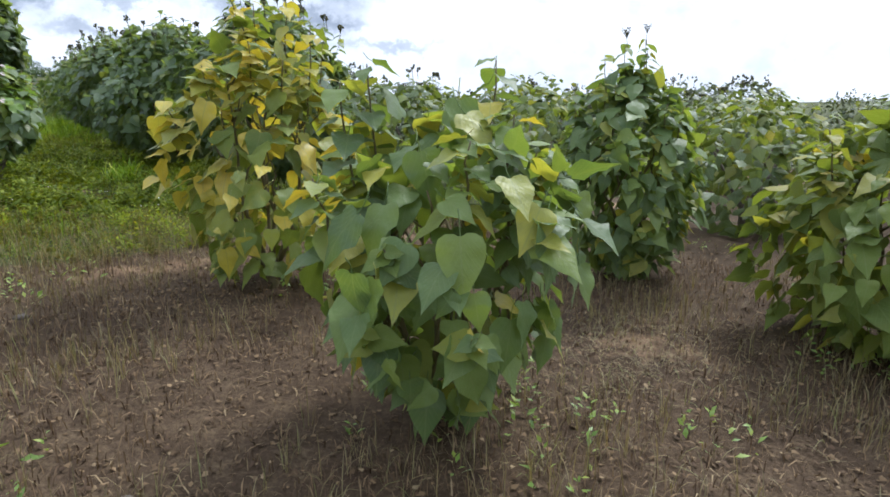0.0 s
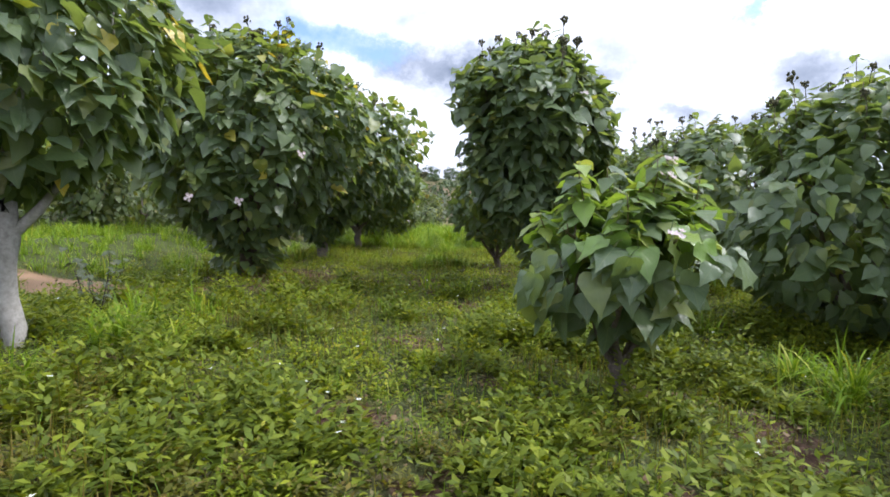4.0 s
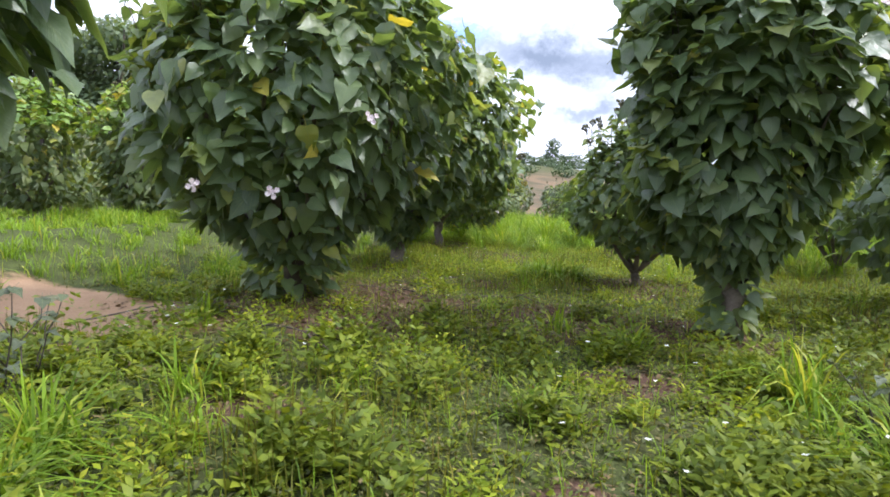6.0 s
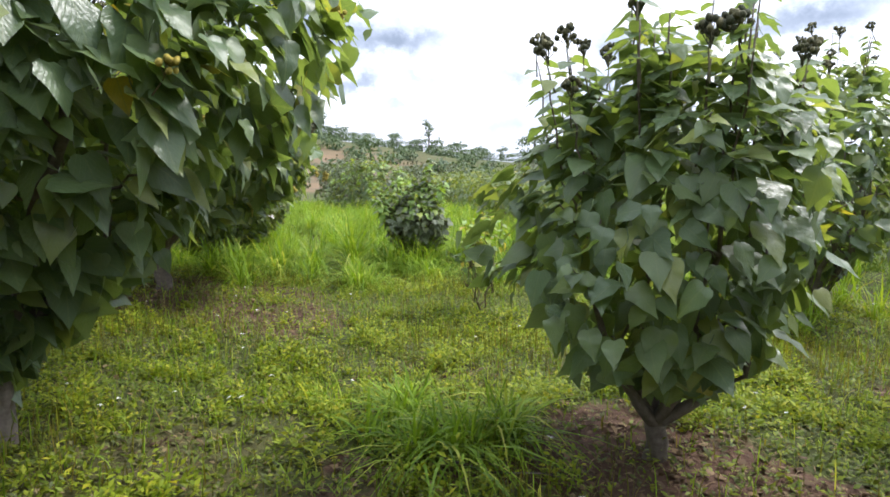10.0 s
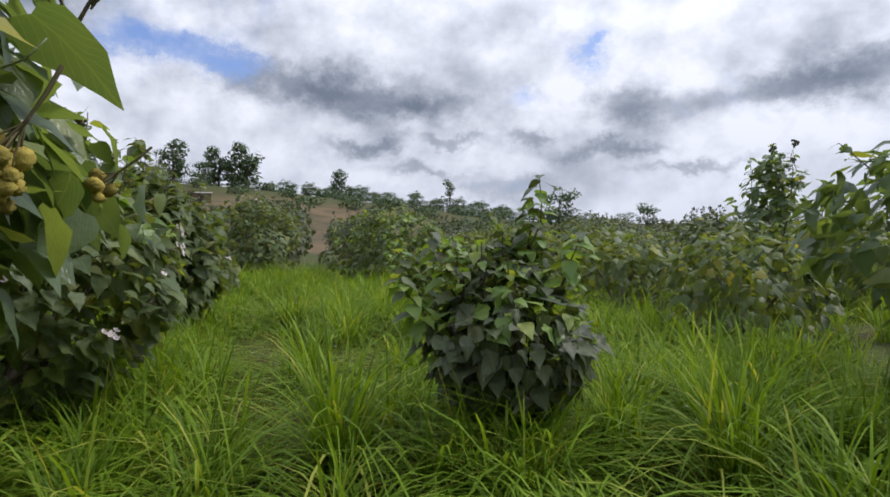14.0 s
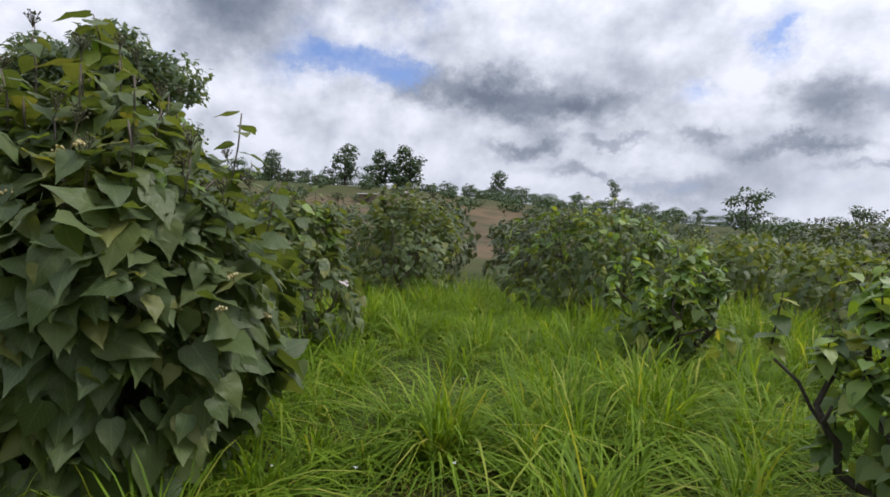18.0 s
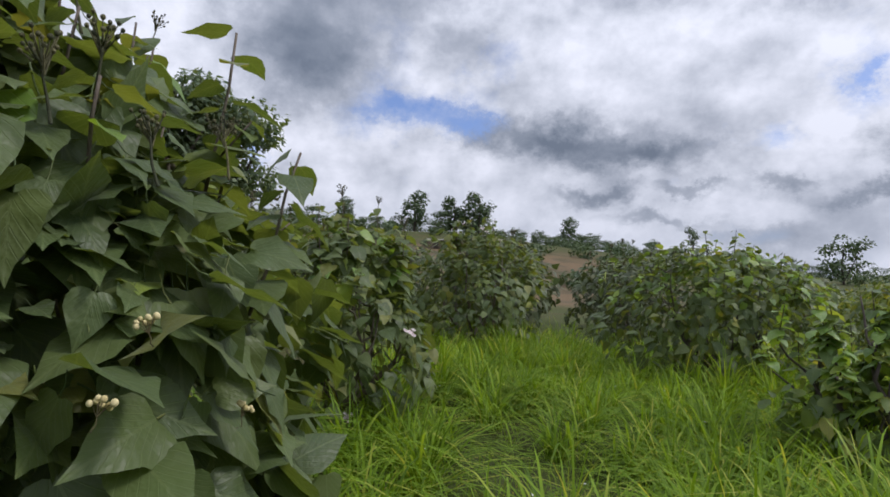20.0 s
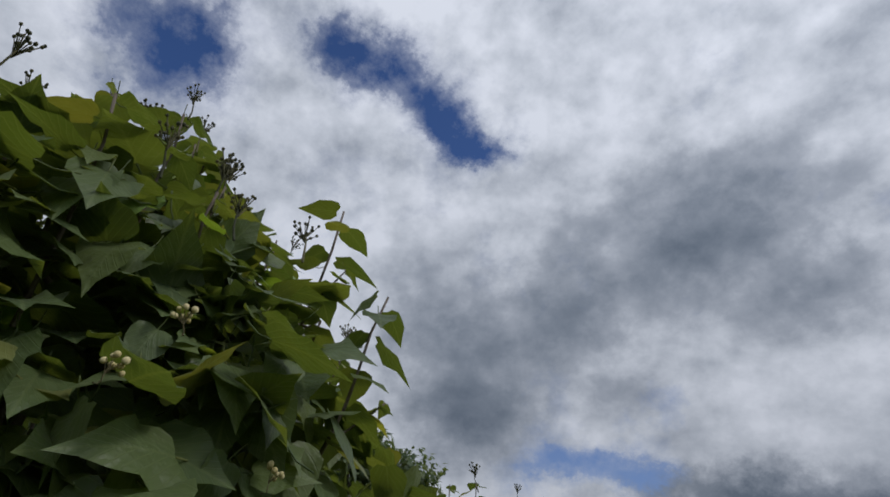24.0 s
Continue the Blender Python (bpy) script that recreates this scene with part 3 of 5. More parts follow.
def blossom_mesh():
    """A short forked stalk for five open flowers."""
    pile, flower = Pile(), Pile()
    ang = np.linspace(0, 2 * np.pi, 9)[:-1]
    petal = (np.r_[[(0, 0.5, -0.06)], np.c_[0.4 * np.sin(ang), 0.5 - 0.5 * np.cos(ang), 0.1 * np.cos(2 * ang)]], np.array([(0, 1 + i, 1 + (i + 1) % 8) for i in range(8)]), np.zeros((9, 2)))
    a = np.arange(5) * 1.2566
    flower.scatter(petal, leaf_turns(np.c_[np.cos(a), np.sin(a), np.full(5, 0.45)], np.tile((0, 0, 1.0), (5, 1)), np.full(5, 0.024)), np.zeros((5, 3)))
    v, f, t = ball(0.005, 4, 6)
    flower.add(v + (0, 0, 0.006), f, t)
    places = []
    for k, c in enumerate(((0, 0, 0.01), (0.032, 0.01, 0.018), (-0.024, 0.03, -0.004), (0.01, -0.034, 0.008), (-0.03, -0.016, 0.02))):
        pile.add(*tube([(0, 0, -0.06), (c[0] * 0.4, c[1] * 0.4, -0.03), c], [0.002, 0.0018, 0.0015], 4))
        places.append(Matrix.Translation(c) @ pose(0, 0, 0, 300 * c[1], 300 * c[0], 47 * k))
    mesh = pile.mesh("blossom", STEM)
    LOOSE[mesh.name] = ("flower", flower.mesh("flower", PETAL), places)
    return mesh


BLOSSOM = blossom_mesh()


def annatto(x, y, height, radius, seed, label, low=0.3, mat=None, leaves=2200, separate=0, toward=None, trunk=0.07, fork=0.35, limbs=5, bark=None,
            shoots=22, pods=14, gold=0, buds=0, blossoms=0, turn=0.0, widest=0.5, size=(0.085, 0.165), inner=0.3, lump=0.34, lean=(0, 0), full=0.62,
            tips=0.0, yellow=0.0, sprouts=None, skirt=None, fresh_share=0.8, open_heads=False, peaks=(), extras=(), name="annatto_tree", category="tree", group="annatto orchard"):
    """One annatto tree: trunk, limbs, a crown of hanging heart-shaped leaves, upright shoots with pods."""
    mat, bark = mat or LEAF, bark or BARK
    rng = np.random.default_rng(seed)
    ob = thing(name, x, y, label, category, group, turn=turn)
    lx, ly = lean
    part("trunk", raw_mesh("trunk", *tube(bent((0, 0, -0.08), (lx * 0.2, ly * 0.2, fork), (0, 0, 0), rng, 6, 0.02), np.linspace(trunk * 1.25, trunk, 6), 10, seed)[:2], bark), ob)
    ends = []
    for i in range(limbs):
        a = 2 * np.pi * (i + rng.uniform(-0.3, 0.3)) / limbs
        r, zt = radius * rng.uniform(0.3, 0.75), low + (height - low) * rng.uniform(0.45, 0.85)
        end = np.array((lx + r * np.cos(a), ly + r * np.sin(a), zt))
        start = (lx * 0.2, ly * 0.2, fork * rng.uniform(0.75, 0.98))
        line = bent(start, end, (0.18 * radius * np.cos(a), 0.18 * radius * np.sin(a), -0.05), rng, 8, 0.04)
        part("limb", raw_mesh("limb", *tube(line, trunk * 0.6 * np.linspace(1, 0, 8) ** 1.25 + 0.005, 7, i)[:2], bark), ob)
        ends.append(line)
    twigs = Pile()
    for line in ends:
        for q in (3, 4, 5, 6, 6, 7):
            p = line[min(q, 7)]
            a = rng.uniform(0, 6.3)
            e = p + np.array((np.cos(a), np.sin(a), 0)) * radius * 0.2 + (0, 0, rng.uniform(0.1, 0.45) * min(1.0, max(0.0, (height - p[2]) / 0.7 - 0.3)))
            twigs.add(*tube(bent(p, e, (0, 0, -0.03), rng, 5, 0.03), np.linspace(0.011, 0.004, 5), 5))
    place, turns, out, long = crown_leaves(rng, leaves, radius, low, height, widest, inner, lump, size=size, full=full)
    place[:, :2] += np.array((lx, ly)) * ((place[:, 2:3] - low) / max(height - low, 0.1) * 0.5 + 0.5)
    if skirt:
        # smaller leaves low round the trunk
        wide, top, n = skirt
        a, z = rng.uniform(0, 6.3, n), rng.uniform(0.12, top, n)
        r = wide * (0.55 + 0.45 * z / top) * np.sqrt(rng.uniform(0.15, 1, n))
        o = np.c_[np.cos(a), np.sin(a), np.full(n, 0.1)]
        lg = rng.uniform(*size, n) * 0.8
        place = np.concatenate([place, np.c_[r * np.cos(a), r * np.sin(a), z]])
        turns = np.concatenate([turns, leaf_turns(o + (0, 0, -0.7) + rng.normal(0, 0.35, (n, 3)), o + (0, 0, 0.6) + rng.normal(0, 0.3, (n, 3)), lg)])
        out, long = np.concatenate([out, o]), np.concatenate([long, lg])
    # upright shoots over the crown, leafy, ending in pods
    tops = []
    for i in range(int(shoots * 1.4)):
        a, r = rng.uniform(0, 6.3), radius * 0.85 * np.sqrt(rng.uniform(0.0, 1.0))
        w = 1 - 0.42 * (r / radius) ** 2
        foot = np.array((lx + r * np.cos(a), ly + r * np.sin(a), low + (height - low) * (w - 0.12)))
        tip = foot + (0.16 * np.cos(a) * r, 0.16 * np.sin(a) * r, rng.uniform(0.3, 0.66) * min(1.0, height / 2.2))
        twigs.add(*tube(bent(foot, tip, (0, 0, 0), rng, 5, 0.012), np.linspace(0.006, 0.0035, 5), 5))
        n = 13
        t = np.linspace(0.03, 0.99, n)[:, None]
        b = a + np.arange(n) * 2.4
        o = np.c_[np.cos(b), np.sin(b), np.full(n, 0.35)]
        ax = o * (1, 1, 0) + (0, 0, -0.35) + rng.normal(0, 0.2, (n, 3))
        lg = rng.uniform(*size, n) * (1.08 - 0.4 * t[:, 0])
        place = np.concatenate([place, foot + (tip - foot) * t + o * 0.03])
        turns = np.concatenate([turns, leaf_turns(ax, o + (0, 0, 0.8), lg)])
        out, long = np.concatenate([out, o]), np.concatenate([long, lg])
        tops.append(tip)
    # sprouts of smaller, paler leaves out of the crown's face
    pale = np.zeros(len(place), bool)
    if sprouts is None:
        sprouts = int(9 * radius * (height - low))
    for k in rng.choice(leaves // 2, min(sprouts, leaves // 2), replace=False):
        n = int(rng.integers(5, 9))
        b = rng.uniform(0, 6.3) + np.arange(n) * 2.4
        stem = unit(out[k] * (1, 1, 0.4) + (0, 0, 0.7))
        o = np.c_[np.cos(b), np.sin(b), np.full(n, 0.2)]
        t = np.linspace(0.2, 1.0, n)[:, None]
        base = place[k] + out[k] * 0.04
        lg = rng.uniform(*size, n) * (0.95 - 0.55 * t[:, 0])
        twigs.add(*tube([base - stem * 0.1, base, base + stem * 0.16], [0.005, 0.004, 0.003], 4))
        place = np.concatenate([place, base + stem * 0.16 * t])
        turns = np.concatenate([turns, leaf_turns(o + (0, 0, -0.55) + rng.normal(0, 0.2, (n, 3)), o * 0.4 + stem, lg)])
        out, long, pale = np.concatenate([out, np.tile(out[k], (n, 1))]), np.concatenate([long, lg]), np.concatenate([pale, rng.uniform(0, 1, n) < 0.65])
    fresh = np.zeros(len(place), bool)
    # strong new shoots with bright leaves standing above the rest
    for dx, dy, z0, z1 in peaks:
        n = 34
        t = np.linspace(0.0, 1.0, n)[:, None]
        foot, tip = np.array((dx * 0.6, dy * 0.6, z0)), np.array((dx, dy, z1))
        twigs.add(*tube(bent(foot, tip, (0.02, 0, 0), rng, 6, 0.02), np.linspace(0.008, 0.003, 6), 5))
        b = rng.uniform(0, 6.3) + np.arange(n) * 2.4
        o = np.c_[np.cos(b), np.sin(b), np.full(n, 0.2)]
        lg = rng.uniform(*size, n) * (1.3 - 0.35 * t[:, 0])
        place = np.concatenate([place, foot + (tip - foot) * t + o * 0.1 * (1.25 - t)])
        turns = np.concatenate([turns, leaf_turns(o * (1, 1, 0) + (0, 0, -0.45) + rng.normal(0, 0.25, (n, 3)), o * 0.5 + (0, 0, 0.8), lg)])
        out, long = np.concatenate([out, o]), np.concatenate([long, lg])
        pale, fresh = np.concatenate([pale, np.zeros(n, bool)]), np.concatenate([fresh, rng.uniform(0, 1, n) < fresh_share])
    part("fine_branching", twigs.mesh("fine_branching", STEM if trunk < 0.05 else bark), ob, kind="stuff")
    alone = np.zeros(len(place), bool)
    if separate:
        v = np.array((toward[0] - x, toward[1] - y, 0.4))
        c, s_ = math.cos(-turn), math.sin(-turn)
        v = unit(np.array((c * v[0] - s_ * v[1], s_ * v[0] + c * v[1], v[2])))
        score = place @ v + 0.25 * rng.uniform(0, 1, len(place))
        alone[np.argsort(-score)[:separate]] = True
    kinds = rng.integers(0, 4, len(place))
    tone = rng.uniform(0, 1, len(place)) * (1 + 0.6 * np.sin(2.1 * place[:, 0] + 1.3 * place[:, 2] + seed))
    # pale new growth towards the top, yellowing leaves here and there
    rel = (place[:, 2] - low) / (height - low)
    which = np.where(tone < yellow * np.clip(1.7 * rel, 0.2, 1.0), 2, np.where((rel > 0.62) & (rng.uniform(0, 1, len(place)) < tips), 1, 0))
    which = np.where(pale & (which == 0), 3, which)
    which = np.where(fresh, 1, which)
    for w, mt in ((0, mat), (1, LEAF_TIP), (2, LEAF_YELLOW), (3, LEAF_YOUNG)):
        pile = Pile()
        for k in range(4):
            sel = (kinds == k) & (which == w) & ~alone
            pile.scatter(LEAVES[k], turns[sel], place[sel])
        if pile.n:
            part("foliage", pile.mesh("foliage", mt), ob, kind="stuff")
    for i in np.flatnonzero(alone):
        part("leaf", leaf_mesh(int(kinds[i]), (mat, LEAF_TIP, LEAF_YELLOW, LEAF_YOUNG)[which[i]]), ob, m=to_matrix(turns[i], place[i]))
    order = rng.permutation(len(tops))
    for i, k in enumerate(order[:pods]):
        part("seed_head", (OPEN_HEADS if open_heads else PODS)[i % 3], ob, m=Matrix.Translation(tops[k] + (0, 0, 0.05)) @ pose(0, 0, 0, rng.uniform(-15, 15), rng.uniform(-15, 15), rng.uniform(0, 360)) @ Matrix.Scale(rng.uniform(0.45, 0.75) if open_heads else rng.uniform(0.6, 1.0), 4))
    front = np.flatnonzero(alone) if separate else np.argsort(-place[:, 2])[:200]
    for meshes, count, nm, sc in ((PODS_GOLD, gold, "seed_head", 0.6), (BUDS, buds, "bud_head", 0.8), ([BLOSSOM], blossoms, "blossom", 0.95)):
        for i in range(count):
            k = int(rng.choice(front))
            p = place[k] + out[k] * (-0.02 if nm == "bud_head" else 0.04)
            on_stalk(nm, meshes[i % len(meshes)], ob, to_matrix(leaf_turns(np.array([(0, 0, 1.0)]) + out[k] * 0.8, out[k:k + 1] + (0.1, 0, 0), [1.0])[0] @ np.array([[1, 0, 0], [0, 0, 1], [0, -1, 0]]), p) @ Matrix.Scale(sc, 4))
    for nm, px, py, pz in extras:
        mesh = {"blossom": BLOSSOM, "bud_head": BUDS[0], "golden_seed_head": PODS_GOLD[0], "dry_seed_head": OPEN_HEADS[0], "seed_head": BIG_PODS}[nm]
        m = Matrix.Translation(Vector((px, py, pz)) - ob.location) @ pose(0, 0, 0, rng.uniform(-25, 25), rng.uniform(-25, 25), rng.uniform(0, 360))
        if nm == "blossom":
            # flowers face away from the trunk
            away = Vector((px - x, py - y, 0.3)).to_track_quat("Z", "Y").to_matrix().to_4x4()
            m = Matrix.Translation(Vector((px, py, pz)) - ob.location) @ away
        if nm == "golden_seed_head":
            m = m @ pose(0, 0, 0, 150) @ Matrix.Scale(0.6, 4)
        elif nm in ("dry_seed_head", "bud_head"):
            m = m @ Matrix.Scale(0.55 if nm == "dry_seed_head" else 0.75, 4)
        elif nm == "seed_head":
            m = m @ Matrix.Scale(1.25, 4)
        on_stalk(nm, mesh, ob, m)
    return ob


def pruned(x, y, height, radius, seed, label, limbs=6, sprouts=16, old=60, size=(0.09, 0.16)):
    """A hard-pruned annatto: bare crooked limbs, tufts of bright new leaves at their ends, a few old leaves below."""
    rng = np.random.default_rng(seed)
    ob = thing("annatto_bush", x, y, label, "bush", "annatto orchard")
    part("trunk", raw_mesh("trunk", *tube(bent((0, 0, -0.08), (0, 0, 0.26), (0.02, 0, 0), rng, 5, 0.02), np.linspace(0.075, 0.055, 5), 9, seed)[:2], BARK_DARK), ob)
    twigs, place, turns, fresh, ends = Pile(), [], [], [], []
    for i in range(limbs):
        a = 2 * np.pi * (i + rng.uniform(-0.3, 0.3)) / limbs
        end = np.array((radius * rng.uniform(0.45, 0.95) * np.cos(a), radius * rng.uniform(0.45, 0.95) * np.sin(a), height * rng.uniform(0.55, 0.85)))
        line = bent((0, 0, 0.2), end, (0.12 * np.cos(a), 0.12 * np.sin(a), -0.05), rng, 8, 0.045)
        part("limb", raw_mesh("limb", *tube(line, np.linspace(0.028, 0.012, 8), 7, i)[:2], BARK_DARK), ob)
        ends.append(end)
        for q in (3, 4, 5, 6):
            e = line[q] + rng.normal(0, 0.13, 3) + (0, 0, 0.12)
            twigs.add(*tube(bent(line[q], e, (0, 0, 0), rng, 4, 0.02), np.linspace(0.013, 0.007, 4), 5))
            ends.append(e)
    for k in range(sprouts):
        foot = ends[int(rng.integers(0, len(ends)))] + rng.normal(0, 0.02, 3)
        n, rise = int(rng.integers(6, 12)), rng.uniform(0.1, 0.32)
        t = np.linspace(0.1, 1, n)[:, None]
        b = rng.uniform(0, 6.3) + np.arange(n) * 2.4
        o = np.c_[np.cos(b), np.sin(b), np.full(n, 0.25)]
        tip = foot + (rng.normal(0, 0.05), rng.normal(0, 0.05), rise)
        twigs.add(*tube([foot, (foot + tip) / 2, tip], [0.006, 0.005, 0.003], 4))
        place.append(foot + (tip - foot) * t)
        turns.append(leaf_turns(o * (1, 1, 0) + (0, 0, -0.4) + rng.normal(0, 0.25, (n, 3)), o * 0.5 + (0, 0, 0.8), rng.uniform(*size, n) * (1.1 - 0.4 * t[:, 0])))
        fresh.append(np.full(n, rng.uniform() < 0.75))
    p2, t2, o2, l2 = crown_leaves(rng, old, radius, 0.1, height * 0.8, 0.4, 0.5, 0.3, size=size, full=0.5)
    place, turns, fresh = np.concatenate(place + [p2]), np.concatenate(turns + [t2]), np.concatenate(fresh + [np.zeros(len(p2), bool)])
    part("fine_branching", twigs.mesh("fine_branching", BARK_DARK), ob, kind="stuff")
    near = rng.permutation(len(place))[:110]
    for i in near:
        part("leaf", leaf_mesh(int(i) % 4, LEAF_TIP if fresh[i] else LEAF_MID), ob, m=to_matrix(turns[i], place[i]))
    rest = np.setdiff1d(np.arange(len(place)), near)
    for mt, keep in ((LEAF_TIP, fresh[rest]), (LEAF_MID, ~fresh[rest])):
        pile = Pile()
        for k in range(4):
            sel = rest[keep & (rest % 4 == k)]
            pile.scatter(LEAVES[k], turns[sel], place[sel])
        if pile.n:
            part("foliage", pile.mesh("foliage", mt), ob, kind="stuff")
    return ob


# ---- ground ----
def ground_material():
    m, nt, b = material("orchard_ground", 0.95, 0.15)
    where = nt.nodes.new("ShaderNodeNewGeometry").outputs["Position"]
    att = nt.nodes.new("ShaderNodeAttribute")
    att.attribute_name = "cover"
    sp = nt.nodes.new("ShaderNodeSeparateColor")
    nt.links.new(att.outputs["Color"], sp.inputs[0])
    fine, mid, wide = noise_tex(nt, where, 45.0, 6.0, 0.7), noise_tex(nt, where, 6.0, 5.0, 0.65), noise_tex(nt, where, 0.35, 3.0)
    speck = math_node(nt, "ADD", math_node(nt, "MULTIPLY", fine, 0.6), math_node(nt, "MULTIPLY", mid, 0.4))
    green = ramp(nt, speck, ((0.32, (0.026, 0.03, 0.011)), (0.48, (0.05, 0.06, 0.018)), (0.6, (0.075, 0.095, 0.024)), (0.75, (0.12, 0.1, 0.042))))
    earth = ramp(nt, mid, ((0.3, (0.05, 0.032, 0.02)), (0.6, (0.11, 0.07, 0.045))))
    green = mix_color(nt, ramp(nt, wide, ((0.5, (0, 0, 0)), (0.7, (0.5, 0.5, 0.5)))), green, earth)
    dry = ramp(nt, speck, ((0.3, (0.034, 0.022, 0.013)), (0.5, (0.068, 0.046, 0.027)), (0.62, (0.115, 0.082, 0.048)), (0.78, (0.22, 0.165, 0.095))))
    tan = ramp(nt, speck, ((0.3, (0.24, 0.15, 0.085)), (0.7, (0.36, 0.24, 0.145))))
    red = ramp(nt, speck, ((0.3, (0.042, 0.026, 0.018)), (0.55, (0.095, 0.056, 0.038)), (0.75, (0.18, 0.12, 0.08))))
    brown = ramp(nt, noise_tex(nt, where, 0.12, 5.0), ((0.35, (0.06, 0.062, 0.028)), (0.45, (0.1, 0.078, 0.045)), (0.6, (0.145, 0.1, 0.056)), (0.78, (0.07, 0.07, 0.028))))

    def edged(mask, wobble=0.5):
        e = math_node(nt, "ADD", mask, math_node(nt, "MULTIPLY", math_node(nt, "SUBTRACT", mid, 0.5), wobble))
        return ramp(nt, e, ((0.38, (0, 0, 0)), (0.62, (1, 1, 1))))

    col = mix_color(nt, edged(sp.outputs[0]), green, dry)
    col = mix_color(nt, edged(sp.outputs[2], 0.9), col, red)
    col = mix_color(nt, edged(sp.outputs[1], 0.45), col, tan)
    col = mix_color(nt, att.outputs["Alpha"], col, brown)
    nt.links.new(col, b.inputs["Base Color"])
    bp = node(nt, "ShaderNodeBump", Strength=0.7, Distance=0.03)
    nt.links.new(speck, bp.inputs["Height"])
    nt.links.new(bp.outputs[0], b.inputs["Normal"])
    return m


def make_ground():
    near = np.arange(-17, 17.01, 0.2)
    out = 17 + np.cumsum(0.24 * 1.094 ** np.arange(84))
    line = np.concatenate([-out[::-1], near, out])
    gx, gy = np.meshgrid(line - 10, line + 11, indexing="ij")
    x, y = gx.ravel(), gy.ravel()
    n = len(line)
    i = (np.arange(n - 1)[:, None] * n + np.arange(n - 1)[None]).ravel()
    tris = np.concatenate([np.c_[i, i + n, i + 1], np.c_[i + 1, i + n, i + n + 1]])
    me = raw_mesh("ground", np.c_[x, y, land(x, y)], tris, ground_material())
    away, az = np.hypot(x + 15, y - 16), np.degrees(np.arctan2(-(x + 15), y - 16))
    field = ease(38, 50, away) * (1 - ease(120, 165, away)) * ease(22, 34, az) * (1 - ease(58, 70, az))
    cover = np.c_[dry_ground(x, y) * (1 - ease(60, 90, away)), bare_path(x, y) * (away < 60), litter_ground(x, y), field].astype(np.float32)
    me.color_attributes.new("cover", "FLOAT_COLOR", "POINT").data.foreach_set("color", cover.ravel())
    return tagged(new("ground", me), "gently rising orchard ground of weeds, dry mulch and red earth", "ground", kind="structure")


make_ground()

# ---- the annatto trees along the walk ----
TALL = "tall dense annatto tree with dark pods on top"
# the withered block at the start
annatto(-0.05, 2.5, 1.5, 0.58, 11, "young many-stemmed annatto shrub with broad light green leaves on dry mulch", 0.1, LEAF_MID, 430, 270, (0, 0), 0.026, 0.1, 8, STEM,
        7, 0, size=(0.12, 0.2), inner=0.4, yellow=0.06, full=0.58, widest=0.58, name="annatto_shrub", category="shrub")
annatto(-1.38, 4.5, 1.95, 0.68, 12, "young annatto shrub with yellowing leaves on dry mulch", 0.15, LEAF_YOUNG, 420, 240, (-1.2, 0.8), 0.03, 0.15, 6, STEM,
        9, 0, size=(0.12, 0.21), inner=0.4, yellow=0.95, full=0.55, widest=0.42, name="annatto_shrub", category="shrub")
annatto(-3.97, 2.6, 1.55, 0.6, 13, "leafy green annatto shrub with a few yellow leaves on dry mulch", 0.12, LEAF_YOUNG, 800, 280, (-2, 1.8), 0.032, 0.15, 6, STEM,
        10, 1, size=(0.09, 0.165), inner=0.35, yellow=0.1, full=0.52, widest=0.55, name="annatto_shrub", category="shrub")
annatto(1.6, 5.1, 1.8, 0.54, 14, "bushy green annatto shrub with pale seed heads on top", 0.08, LEAF_MID, 900, 60, (0, 0), 0.035, 0.15, 6, STEM, 14, 9, open_heads=True, full=0.45, size=(0.1, 0.19),
        name="annatto_shrub", category="shrub")
annatto(2.8, 3.4, 1.55, 0.8, 15, "low green annatto shrub beside the dry mulch", 0.05, LEAF_YOUNG, 900, 120, (0, 0), 0.035, 0.15, 6, STEM, 14, 0, full=0.45, size=(0.11, 0.2), yellow=0.06,
        name="annatto_shrub", category="shrub")
# middle row
annatto(-5.95, 7.75, 1.45, 0.55, 21, "small annatto tree with pale leaf tips in the weeds", 0.45, LEAF, 430, 110, (-3.5, 3.5), 0.045, 0.3, 6, BARK, 12, 0, size=(0.13, 0.22), tips=0.55, blossoms=3, full=0.5, lump=0.45)
annatto(-8.55, 10.8, 3.2, 0.95, 22, TALL + ", leafy trunk", 0.62, LEAF, 3500, 240, (-6.5, 6), 0.085, 0.5, 6, BARK, 34, 20, blossoms=3, full=0.55, widest=0.52, size=(0.12, 0.22), lump=0.22, lean=(0.1, -0.3), skirt=(0.3, 0.9, 130))
annatto(-10.35, 12.3, 2.05, 0.72, 23, "small round annatto tree with low splayed limbs and pods on top", 0.42, LEAF, 1500, 200, (-9.6, 8.7), 0.05, 0.22, 6, BARK, 24, 16, full=0.5, size=(0.09, 0.16))
annatto(-12.38, 14.85, 0.95, 0.3, 24, "spindly annatto seedling among tall grass", 0.3, LEAF_MID, 70, 60, (-12, 12), 0.009, 0.06, 5, STEM, 7, 0, size=(0.06, 0.11), name="annatto_seedling", category="seedling", tips=0.7, yellow=0.12, sprouts=5)
